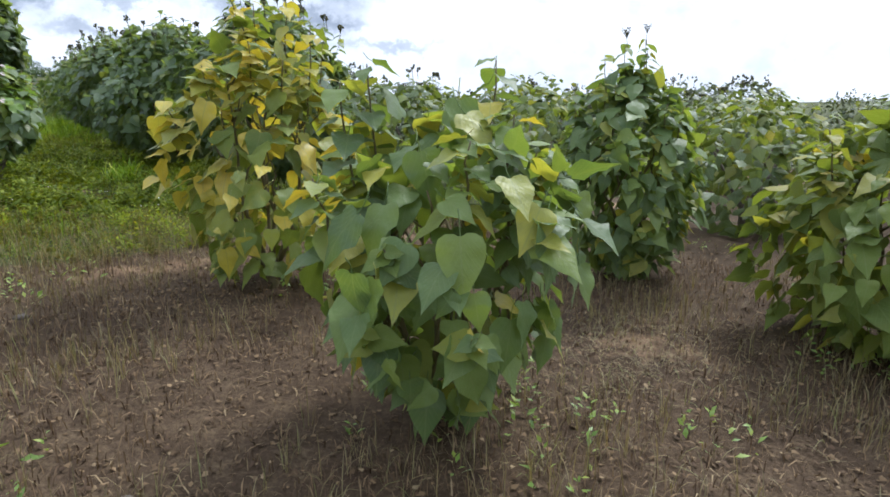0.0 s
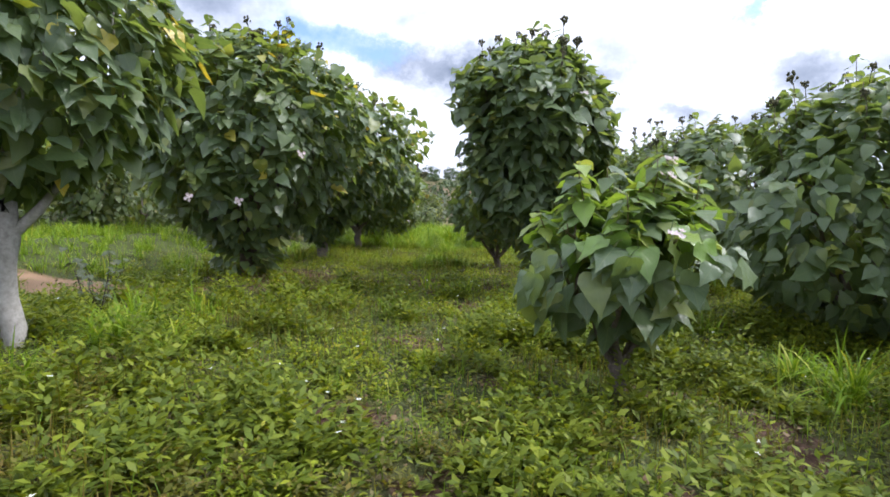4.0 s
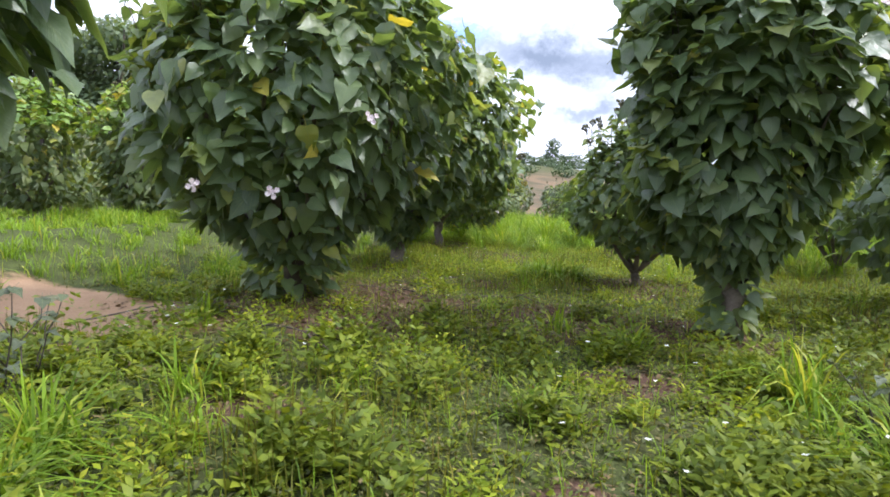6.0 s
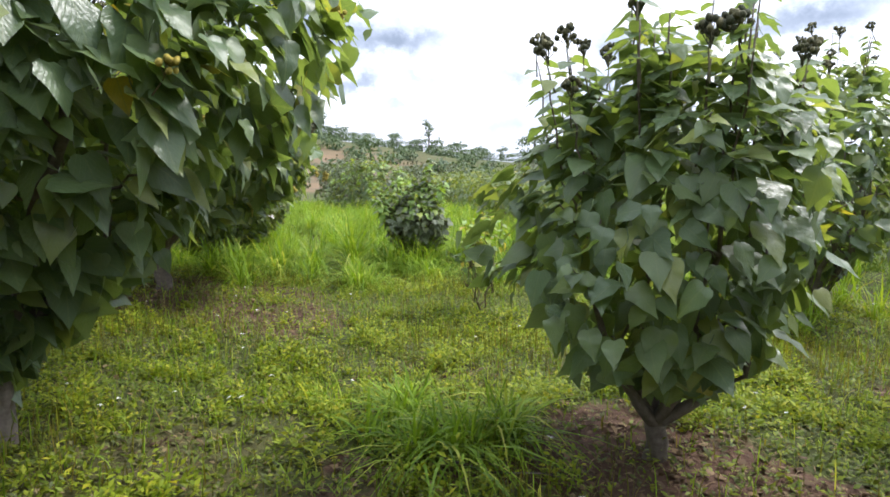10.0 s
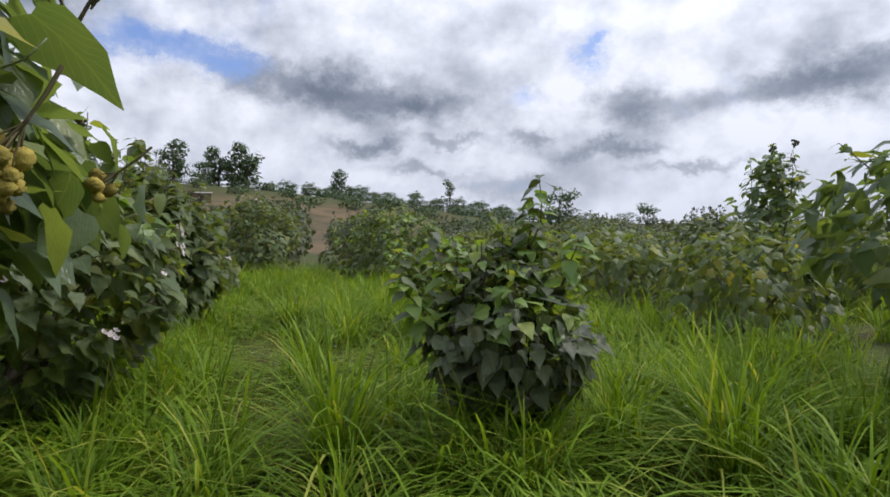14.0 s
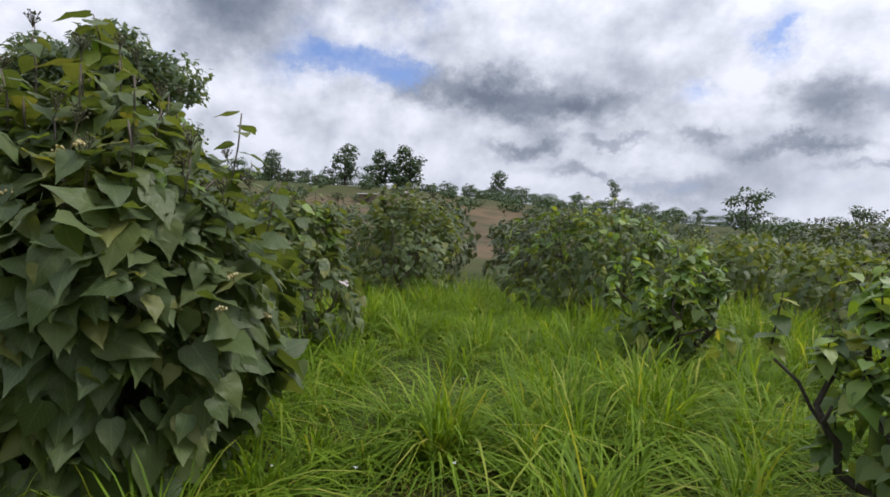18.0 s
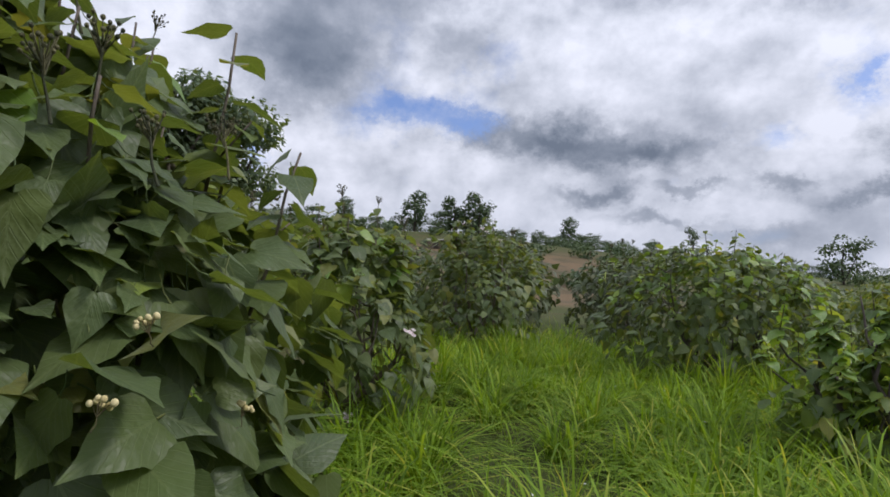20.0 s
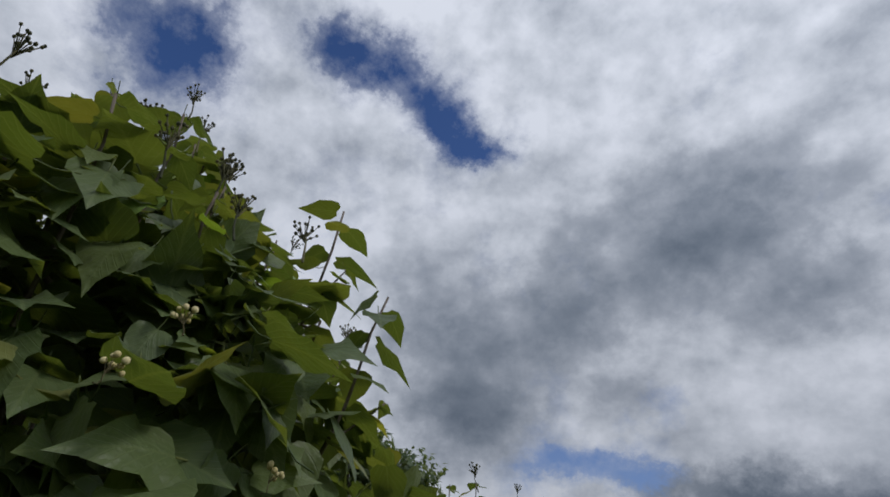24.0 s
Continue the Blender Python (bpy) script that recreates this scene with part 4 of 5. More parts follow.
annatto(-14.58, 17.45, 1.35, 0.5, 25, "pruned annatto bush with dark old leaves and bright new tips", 0.02, LEAF_OLD, 1300, 200, (-14, 15), 0.07, 0.3, 7, BARK_DARK, 8, 0, full=0.85, tips=0.4, widest=0.5, inner=0.45, size=(0.07, 0.13), skirt=(0.34, 0.6, 110), fresh_share=0.4, peaks=((0.2, 0.08, 1.0, 1.75), (0.12, 0.14, 1.0, 1.62), (-0.42, -0.2, 0.9, 1.42), (0.45, 0.1, 0.95, 1.4), (-0.62, -0.25, 0.7, 1.3), (-0.52, -0.42, 0.65, 1.15)))
pruned(-16.55, 20.75, 1.4, 0.42, 26, "hard-pruned annatto with bare dark limbs and bright new leaves", 7, 62, 200)
pruned(-18.75, 23.5, 1.3, 0.55, 27, "pruned annatto bush with dark limbs and tufts of new leaves", 7, 60, 380)
annatto(-21.2, 26.4, 1.95, 1.2, 28, "broad annatto bush with pale green leaf tips", 0.1, LEAF_DEEP_SHADED, 1600, 80, (-18, 19), 0.06, 0.3, 6, BARK_DARK, 26, 0, full=0.4, tips=0.3)
annatto(-25.0, 30.3, 2.1, 1.35, 29, "broad dark annatto bush at the end of the row", 0.1, LEAF_OLD, 1300, 0, None, 0.07, 0.3, 5, BARK, 24, 8, full=0.4)
# left row
annatto(-11.5, 8.2, 3.2, 1.4, 31, TALL + ", on red earth", 0.4, LEAF, 3600, 300, (-8.9, 7.9), 0.09, 0.4, 7, BARK, 36, 22, blossoms=1, lump=0.2, full=0.55, widest=0.56, size=(0.12, 0.225), yellow=0.022, skirt=(0.6, 0.7, 170),
        extras=(("blossom", -9.97, 8.04, 2.44), ("blossom", -10.33, 7.46, 1.9), ("blossom", -10.54, 7.0, 1.94)))
annatto(-13.3, 10.75, 3.35, 1.45, 38, "tall annatto tree with large drooping leaves over red earth", 0.25, LEAF, 3700, 260, (-11.3, 11), 0.09, 0.6, 6, BARK, 34, 26, gold=3, full=0.7, widest=0.62, size=(0.12, 0.22), yellow=0.015)
annatto(-15.8, 13.7, 2.7, 1.5, 32, "spreading annatto tree with a bare grey trunk and golden pods", 0.72, LEAF, 3400, 300, (-13.2, 13.4), 0.075, 0.5, 7, BARK, 34, 24, gold=2, full=0.6, widest=0.4, lump=0.12, size=(0.12, 0.235), yellow=0.02,
        extras=(("seed_head", -14.25, 14.32, 2.86), ("seed_head", -14.6, 14.85, 2.7), ("seed_head", -14.68, 14.98, 2.74), ("golden_seed_head", -14.52, 14.93, 2.3), ("golden_seed_head", -14.18, 14.08, 2.14),
                ("golden_seed_head", -14.08, 14.52, 2.3), ("golden_seed_head", -14.12, 14.49, 2.26), ("golden_seed_head", -13.95, 12.72, 2.75)))
annatto(-17.4, 15.9, 2.0, 0.92, 33, "leafy annatto tree with clusters of white blossom", 0.2, LEAF_DEEP_SHADED, 2700, 260, (-15, 16), 0.07, 0.35, 6, BARK, 26, 8, blossoms=4, lump=0.2, full=0.6, widest=0.42, size=(0.08, 0.16), tips=0.3, sprouts=90,
        extras=(("blossom", -16.46, 16.38, 1.77), ("blossom", -16.43, 16.32, 1.73), ("blossom", -16.5, 16.6, 2.08), ("blossom", -16.7, 16.75, 2.2)))
annatto(-19.5, 18.36, 2.0, 0.87, 34, "broad annatto tree with cream buds and dry seed heads on top", 0.12, LEAF_DEEP_SHADED, 2800, 340, (-17.6, 18.5), 0.08, 0.35, 7, BARK, 34, 22, buds=6, open_heads=True, lump=0.2, full=0.55, widest=0.46, peaks=((0.0, 0.0, 1.8, 2.44),), size=(0.1, 0.19), tips=0.06, sprouts=8, fresh_share=0.05,
        extras=(("bud_head", -18.52, 18.58, 2.05), ("bud_head", -18.66, 18.78, 1.86), ("bud_head", -18.48, 18.49, 1.93),
                ("dry_seed_head", -18.61, 18.41, 2.5), ("dry_seed_head", -18.66, 18.59, 2.42), ("dry_seed_head", -18.74, 18.75, 2.46), ("dry_seed_head", -18.63, 18.06, 2.62)))
annatto(-21.65, 20.75, 1.75, 0.72, 35, "rounded annatto bush with a few white blossoms", 0.1, LEAF_DEEP_SHADED, 1000, 120, (-18, 19), 0.07, 0.3, 6, BARK, 14, 3, blossoms=5, open_heads=True, full=0.42, tips=0.2)
annatto(-25.1, 25.4, 2.15, 1.2, 36, "broad annatto bush dotted with white blossoms", 0.1, LEAF_DEEP_SHADED, 1500, 0, None, 0.07, 0.3, 6, BARK, 24, 6, blossoms=8, full=0.42)
annatto(-9.1, 5.1, 2.9, 1.05, 37, "annatto tree with a pale limed trunk and drooping leaves", 1.05, LEAF, 1900, 160, (-5, 4.5), 0.062, 1.0, 5, BARK_PALE, 26, 16, full=0.55, size=(0.12, 0.21), yellow=0.04, lump=0.2)
annatto(-20.5, 9.1, 3.0, 1.0, 39, "yellowish annatto tree behind the earth track", 0.2, LEAF_DEEP_SHADED, 1500, 0, None, 0.08, 0.4, 5, BARK, 26, 8, full=0.6, tips=0.75, size=(0.13, 0.22), yellow=0.05)
annatto(-23.2, 7.4, 3.3, 1.25, 40, "broad yellowish annatto tree behind the earth track", 0.25, LEAF_DEEP_SHADED, 1700, 0, None, 0.09, 0.4, 5, BARK, 28, 8, full=0.5, tips=0.75, size=(0.14, 0.23), yellow=0.05)
# right row
annatto(-2.75, 9.3, 2.8, 1.3, 41, TALL, 0.25, LEAF, 3400, 80, (-2.5, 2.5), 0.09, 0.45, 6, BARK, 34, 22, full=0.65, widest=0.58, size=(0.11, 0.21), lump=0.4)
annatto(-5.1, 11.4, 2.6, 1.1, 42, TALL, 0.2, LEAF, 2700, 0, None, 0.08, 0.4, 6, BARK, 28, 18, full=0.45, size=(0.12, 0.21))
annatto(-7.3, 14.2, 2.5, 1.2, 43, TALL, 0.2, LEAF, 2600, 0, None, 0.08, 0.4, 6, BARK, 26, 14, full=0.45, size=(0.12, 0.21))
annatto(-9.25, 16.45, 2.55, 0.95, 44, "annatto tree with several bare stems from the ground", 0.5, LEAF, 1700, 60, (-9.6, 9), 0.06, 0.15, 8, BARK, 26, 16, full=0.48)
annatto(-11.35, 19.1, 2.3, 0.95, 45, "rounded annatto tree full of dark pods, rising from tall grass", 0.25, LEAF, 2500, 80, (-12.3, 13), 0.08, 0.4, 6, BARK, 34, 26, full=0.55, size=(0.11, 0.2), lump=0.45)
annatto(-13.0, 23.4, 2.5, 0.42, 46, "narrow upright annatto tree rising from tall grass", 0.2, LEAF, 700, 0, None, 0.05, 0.4, 4, BARK, 8, 3, full=0.5)

# ---- the rest of the orchard: rows of lower bushes further off ----
def bush_template(seed, height, radius, tips, pods, mat, name="annatto_bush"):
    rng = np.random.default_rng(seed)
    ob = thing(name, 0, 0, "rounded annatto bush in the orchard rows", "bush", "annatto orchard", z=0.0)
    part("trunk", raw_mesh("trunk", *tube(bent((0, 0, -0.1), (0, 0, 0.5), (0, 0, 0), rng, 5, 0.02), np.linspace(0.08, 0.05, 5), 7)[:2], BARK), ob)
    for i in range(3):
        a = 2.1 * i + rng.uniform(0, 1)
        part("limb", raw_mesh("limb", *tube(bent((0, 0, 0.35), (radius * 0.5 * np.cos(a), radius * 0.5 * np.sin(a), height * 0.7), (0, 0, 0), rng, 5, 0.03), np.linspace(0.04, 0.012, 5), 5)[:2], BARK), ob)
    place, turns, out, long = crown_leaves(rng, 820, radius, 0.1, height, 0.52, 0.22, 0.26, size=(0.14, 0.24), full=0.42)
    extra = []
    for i in range(26):
        a, r = rng.uniform(0, 6.3), radius * 0.9 * np.sqrt(rng.uniform())
        foot = np.array((r * np.cos(a), r * np.sin(a), height * (1 - 0.35 * (r / radius) ** 2) - 0.1))
        for k in range(6):
            extra.append(foot + (rng.normal(0, 0.04), rng.normal(0, 0.04), 0.06 * k))
    extra = np.array(extra)
    o = unit(rng.normal(0, 1, (len(extra), 3)) + (0, 0, 0.3))
    t2 = leaf_turns(o * (1, 1, 0.2) + (0, 0, -0.3), o + (0, 0, 0.8), rng.uniform(0.08, 0.15, len(extra)))
    tip = rng.uniform(0, 1, len(place)) < tips * ease(0.55, 0.9, place[:, 2] / height)
    for mt, sel in ((mat, ~tip), (LEAF_YOUNG, tip)):
        pile = Pile()
        pile.scatter(BLADE, turns[sel] * 1.05, place[sel])
        if mt is mat:
            pile.scatter(BLADE, t2, extra)
        if pile.n:
            part("foliage", pile.mesh("foliage", mt), ob, kind="stuff")
    heads = Pile()
    for i in range(pods * 2):
        a, r = rng.uniform(0, 6.3), radius * 0.8 * np.sqrt(rng.uniform())
        p = np.array((r * np.cos(a), r * np.sin(a), height * (1 - 0.35 * (r / radius) ** 2) + 0.26))
        heads.add(*tube([p - (0, 0, 0.2), p - (0.01, 0, 0.1), p], [0.006, 0.005, 0.004], 4))
        for k in range(5):
            v, f, t = ball(0.026, 3, 5)
            heads.add(v + p + rng.normal(0, 0.028, 3), f, t)
    if pods:
        part("seed_head", heads.mesh("seed_head", POD), ob, kind="stuff")
    return ob


BUSHES = [bush_template(61, 2.0, 1.2, 0.15, 4, LEAF_DEEP_SHADED), bush_template(62, 2.2, 1.1, 0.0, 6, LEAF_OLD), bush_template(63, 1.9, 1.2, 0.7, 0, LEAF_DEEP_SHADED), bush_template(64, 2.3, 1.25, 0.2, 3, LEAF_OLD)]


def bush_at(x, y, k, size, turn, sink=0.0):
    return copy_thing(BUSHES[k], pose(x, y, float(land(x, y)) - 0.03 - sink, 0, 0, turn) @ Matrix.Scale(size, 4))


rng = np.random.default_rng(70)
placed = []
for row, u in enumerate((-6.9, -10.3, -13.8, -17.4, -21.0, -25.0)):
    for s in np.arange(9.5 if row < 2 else 8.0, 52, 2.6 if u > -15 else 3.0):
        x, y = from_su(s + rng.uniform(-0.5, 0.5), u + rng.uniform(-0.4, 0.4))
        placed.append((x, y, rng.uniform(0.85, 1.12) * (1.0 if s < 20 else 0.86), int(rng.integers(0, 4))))
for s in np.arange(25.0, 40, 2.8):
    x, y = from_su(s, -3.3 + rng.uniform(-0.4, 0.4))
    placed.append((x, y, rng.uniform(0.72, 0.86), 2 if rng.uniform() < 0.5 else 1))
for s in (43.5, 46.5):
    for u in (0.2, -3.4):
        placed.append((*from_su(s, u), 0.95, 1))
for u, s0 in ((3.9, 38.0), (7.8, 21.0), (11.5, 24.0), (15.5, 8.0), (19.5, 8.0)):
    for s in np.arange(s0, 50, 3.0):
        x, y = from_su(s + rng.uniform(-0.5, 0.5), u + rng.uniform(-0.5, 0.5))
        placed.append((x, y, rng.uniform(0.8, 1.1), int(rng.integers(0, 4))))
# beside the start, to the right
for s, u in ((-0.6, -7.0), (3.2, -7.4), (6.2, -6.6), (1.5, -10.5), (5.0, -10.8), (7.6, -13.5), (3.0, -14.0), (-1.5, -12.0)):
    placed.append((*from_su(s, u), rng.uniform(0.8, 1.0), int(rng.integers(0, 4))))
for k, (x, y, size, kind) in enumerate(placed):
    if k < 4:
        BUSHES[k].matrix_basis = pose(x, y, float(land(x, y)) - 0.03, 0, 0, 40 * k)
for x, y, size, kind in placed[4:]:
    bush_at(x, y, kind, size, rng.uniform(0, 360))


# ---- far trees: along the ridge, and the tall wood to the left ----
def far_tree(seed, height, width, bole, name, label, mat, clumps=230, grain=1.0):
    rng = np.random.default_rng(seed)
    ob = thing(name, 0, 0, label, "tree", "far trees", z=0.0)
    part("trunk", raw_mesh("trunk", *tube(bent((0, 0, -0.5), (0, 0, height * 0.8), (width * 0.04, 0, 0), rng, 6, height * 0.01), np.linspace(height * 0.028, height * 0.008, 6), 7)[:2], BARK_DARK), ob)
    for i in range(2):
        a = 2.7 * i + rng.uniform(0, 1)
        part("limb", raw_mesh("limb", *tube(bent((0, 0, bole + height * 0.06 * i), (width * 0.36 * np.cos(a), width * 0.36 * np.sin(a), bole + (height - bole) * rng.uniform(0.45, 0.8)), (0, 0, 0), rng, 5, height * 0.01),
                                            np.linspace(height * 0.012, height * 0.004, 5), 5)[:2], BARK_DARK), ob)
    # a few rounded masses, each of many small leaves
    place, out = [], []
    for i in range(9 if grain == 1 else 15):
        a, z = rng.uniform(0, 6.3), rng.uniform(0.12, 0.9)
        r = width * 0.5 * np.sqrt(max(0.0, np.sin(np.pi * (z * 0.86 + 0.07)))) * rng.uniform(0.25, 0.8)
        c = np.array((r * np.cos(a), r * np.sin(a), bole + (height - bole) * z))
        d = unit(rng.normal(0, 1, (clumps // 3, 3)))
        place.append(c + d * (width * rng.uniform(0.16, 0.26), width * rng.uniform(0.16, 0.26), (height - bole) * rng.uniform(0.1, 0.16)) * rng.uniform(0.55, 1.08, (len(d), 1)))
        out.append(d)
    place, out = np.concatenate(place), np.concatenate(out)
    pile = Pile()
    pile.scatter(BLADE, leaf_turns(out * (1, 1, 0.3) + (0, 0, -0.4) + rng.normal(0, 0.5, out.shape), out + (0, 0, 0.5), rng.uniform(0.05, 0.1, len(place)) * min(height, width * 1.6) * grain), place)
    part("crown", pile.mesh("crown", mat), ob, kind="stuff")
    return ob


FAR = [far_tree(81, 7.0, 6.5, 0.3, "ridge_tree", "dark rounded tree on the far ridge", LEAF_FAR, 200, 0.85),
       far_tree(82, 9.0, 5.5, 0.6, "ridge_tree", "tall dark tree on the far ridge", LEAF_FAR, 200, 0.85),
       far_tree(83, 4.0, 5.5, 0.4, "ridge_tree", "low bushy tree on the far slope", LEAF_FAR, 170, 0.85),
       far_tree(84, 11.0, 4.2, 4.5, "ridge_tree", "tall thin open-crowned tree standing alone on the slope", LEAF_FAR, 150)]
WOOD = [far_tree(91, 11.5, 6.5, 4.6, "forest_tree", "tall slender tree at the edge of the wood", LEAF_WOOD, 620, 0.4), far_tree(92, 12.0, 7.0, 5.2, "forest_tree", "tall slender tree at the edge of the wood", LEAF_WOOD, 620, 0.4)]


def far_at(base, az, away, size, turn=0.0, eye=(-15.7, 16.6)):
    x, y = eye[0] - away * math.sin(radians(az)), eye[1] + away * math.cos(radians(az))
    m = pose(x, y, float(land(x, y)) - 0.2, 0, 0, turn)
    if base.get("set"):
        return copy_thing(base, m @ Matrix.Scale(size, 4))
    base["set"], base.matrix_basis = 1, m @ Matrix.Scale(size, 4)
    return base


rng = np.random.default_rng(85)
# kind, azimuth, distance, size
for k, az, away, size in ((3, 27.3, 205, 1.15), (1, 38.2, 205, 1.25), (0, 36.0, 208, 0.95), (0, 16.1, 140, 1.5), (1, 53.2, 190, 1.25), (0, 50.6, 190, 1.35), (1, 49.4, 192, 1.2), (0, 48.1, 192, 1.5), (1, 47.0, 190, 1.4),
                          (0, 54.8, 192, 0.9), (2, 51.2, 165, 1.2), (0, 41.2, 200, 0.75), (0, 21.8, 190, 0.8), (1, 60.0, 185, 0.9), (0, 63.0, 180, 1.0)):
    far_at(FAR[k], az, away, size, rng.uniform(0, 360))
for az in np.arange(16.0, 72.0, 0.55):
    far_at(FAR[2 if rng.uniform() < 0.6 else 0], az + rng.uniform(-0.4, 0.4), rng.uniform(185, 225), rng.uniform(0.5, 1.0), rng.uniform(0, 360))
for az in np.arange(-34.0, 16.0, 2.2):
    far_at(FAR[2 if rng.uniform() < 0.7 else 0], az + rng.uniform(-0.8, 0.8), rng.uniform(110, 260), rng.uniform(0.6, 1.0), rng.uniform(0, 360))
SCRUB = []
for k in range(3):
    r2 = np.random.default_rng(300 + k)
    ob = thing("scrub_bush", 0, 0, "dark low scrub bush on the far hillside", "bush", "hillside scrub", z=0.0)
    part("trunk", raw_mesh("trunk", *tube([(0, 0, -0.3), (0.05, 0, 0.6), (0.1, 0, 1.3)], [0.12, 0.09, 0.05], 5)[:2], BARK_DARK), ob)
    place, turns, out, long = crown_leaves(r2, 220, 1.9, 0.1, 2.4, 0.5, 0.15, 0.4, size=(0.4, 0.7), full=0.45)
    pile = Pile()
    pile.scatter(BLADE, turns, place)
    part("crown", pile.mesh("crown", LEAF_FAR), ob, kind="stuff")
    SCRUB.append(ob)
for k in range(120):
    far_at(SCRUB[k % 3], rng.uniform(10, 68), 62 + 150 * rng.uniform() ** 0.8, rng.uniform(0.55, 1.3), rng.uniform(0, 360))
for k in range(28):
    far_at(WOOD[k % 2], 68.5 + 48 * (k + rng.uniform(0, 1)) / 28, rng.uniform(36, 48), rng.uniform(0.85, 1.1), rng.uniform(0, 360))
for k in range(12):
    far_at(FAR[2], 70 + 46 * (k + rng.uniform(0, 1)) / 12, rng.uniform(30, 36), rng.uniform(0.35, 0.55), rng.uniform(0, 360))


# ---- a small shed on the hillside ----
def box_mesh(name, lo, hi, mat):
    bm = bmesh.new()
    bmesh.ops.create_cube(bm, size=1.0)
    for v in bm.verts:
        v.co = [lo[k] + (hi[k] - lo[k]) * (v.co[k] + 0.5) for k in range(3)]
    bmesh.ops.bevel(bm, geom=bm.edges[:], offset=0.015, segments=1, affect="EDGES")
    me = bpy.data.meshes.new(name)
    bm.to_mesh(me)
    bm.free()
    me.materials.append(mat)
    return me


def field_shed(x, y, turn):
    tin, plank = rough_material("rusty_tin_roof", (0.3, 0.28, 0.26), (0.5, 0.47, 0.44), 6.0, 0.5), rough_material("weathered_planks", (0.09, 0.07, 0.055), (0.2, 0.16, 0.12), 9.0)
    ob = thing("field_shed", x, y, "small weathered plank shed with a pale tin roof on the hillside", "shed", turn=radians(turn))
    for k, (lo, hi) in enumerate((((-1.9, -1.2, 0), (-1.8, 1.2, 1.9)), ((1.8, -1.2, 0), (1.9, 1.2, 1.9)), ((-1.8, 1.1, 0), (1.8, 1.2, 2.1)), ((-1.8, -1.2, 0), (-0.6, -1.1, 1.8)), ((0.4, -1.2, 0), (1.8, -1.1, 1.8)))):
        part("wall", box_mesh("wall", lo, hi, plank), ob)
    part("door", box_mesh("door", (-0.58, -1.17, 0.02), (0.38, -1.12, 1.75), BARK_DARK), ob, "dark plank door")
    roof = part("roof", box_mesh("roof", (-2.2, -1.6, 0), (2.2, 1.5, 0.06), tin), ob, "pale rusty tin roof", m=pose(0, 0, 1.98, 6, 0, 0))
    return roof


field_shed(-113.0, 95.5, 50.0)


# ---- herbs, grass, litter ----
def keep_by(x, y, chance, rng):
    sel = rng.uniform(0, 1, len(x)) < chance
    return x[sel], y[sel]


def box_points(rng, s0, s1, u0, u1, per_m2):
    n = int((s1 - s0) * (u1 - u0) * per_m2)
    return from_su(rng.uniform(s0, s1, n), rng.uniform(u0, u1, n))


LEAFLET = (np.array([(0, 0, 0), (-0.22, 0.45, 0.04), (0.22, 0.45, 0.04), (0, 1.0, -0.1)], float), np.array([(0, 2, 1), (1, 2, 3)]), np.zeros((4, 2)))


def weeds(name, label, rng, x, y, tall, leaflets, size, mat):
    """Low herbs: a short upright stem each, with small leaves up its length."""
    n = len(x)
    z = land(x, y)
    h = tall * rng.uniform(0.35, 1.0, n)
    pile = Pile()
    for k in range(leaflets):
        t = (k + 0.6) / leaflets
        a = rng.uniform(0, 6.3, n)
        o = np.c_[np.cos(a), np.sin(a), rng.uniform(0.0, 1.0, n)]
        p = np.c_[x + 0.25 * h * np.cos(a) * (1.1 - t), y + 0.25 * h * np.sin(a) * (1.1 - t), z + h * t]
        pile.scatter(LEAFLET, leaf_turns(o, np.tile((0, 0, 1.0), (n, 1)) + rng.normal(0, 0.3, (n, 3)), size * rng.uniform(0.6, 1.3, n) * (1.25 - 0.6 * t)), p)
    return tagged(new(name, pile.mesh(name, mat)), label, "weeds", kind="stuff")


def blade_mesh(pile, rng, x, y, z, height, spread, width, segs=4):
    """Arching blades that taper to a point."""
    n = len(x)
    a = rng.uniform(0, 2 * np.pi, n)
    o, side = np.c_[np.cos(a), np.sin(a)], np.c_[-np.sin(a), np.cos(a)]
    t = np.linspace(0, 1, segs + 1)
    bend = spread * rng.uniform(0.35, 1.2, n)
    verts = np.zeros((n, 2 * segs + 1, 3))
    for i, q in enumerate(t):
        r, up = bend * q**1.5, height * (1.1 * q - 0.75 * q**2.8 * np.clip(bend / (height + 1e-6), 0, 1.25))
        w = np.broadcast_to(width, (n,)) * (1 - q) ** 0.6 * (0.55 + 0.9 * q if q < 0.5 else 1.0)
        c = np.c_[x + o[:, 0] * r, y + o[:, 1] * r, z + up]
        if i == segs:
            verts[:, 2 * segs] = c
        else:
            verts[:, 2 * i, :] = c + np.c_[side * w[:, None], np.zeros(n)]
            verts[:, 2 * i + 1, :] = c - np.c_[side * w[:, None], np.zeros(n)]
    f = []
    for i in range(segs - 1):
        f += [(2 * i, 2 * i + 1, 2 * i + 2), (2 * i + 1, 2 * i + 3, 2 * i + 2)]
    f.append((2 * segs - 2, 2 * segs - 1, 2 * segs))
    f = np.array(f)
    pile.add(verts.reshape(-1, 3), (f[None] + (2 * segs + 1) * np.arange(n)[:, None, None]).reshape(-1, 3))


rng = np.random.default_rng(101)
# sparse dull herbs everywhere past the strip of bare earth
def open_floor(x, y):
    return (1 - dry_ground(x, y)) * np.clip(1 - 1.3 * bare_path(x, y), 0, 1)


x, y = box_points(rng, 5.6, 21.0, -4.6, 7.5, 150)
x, y = keep_by(x, y, open_floor(x, y) * (1 - 0.4 * litter_ground(x, y)), rng)
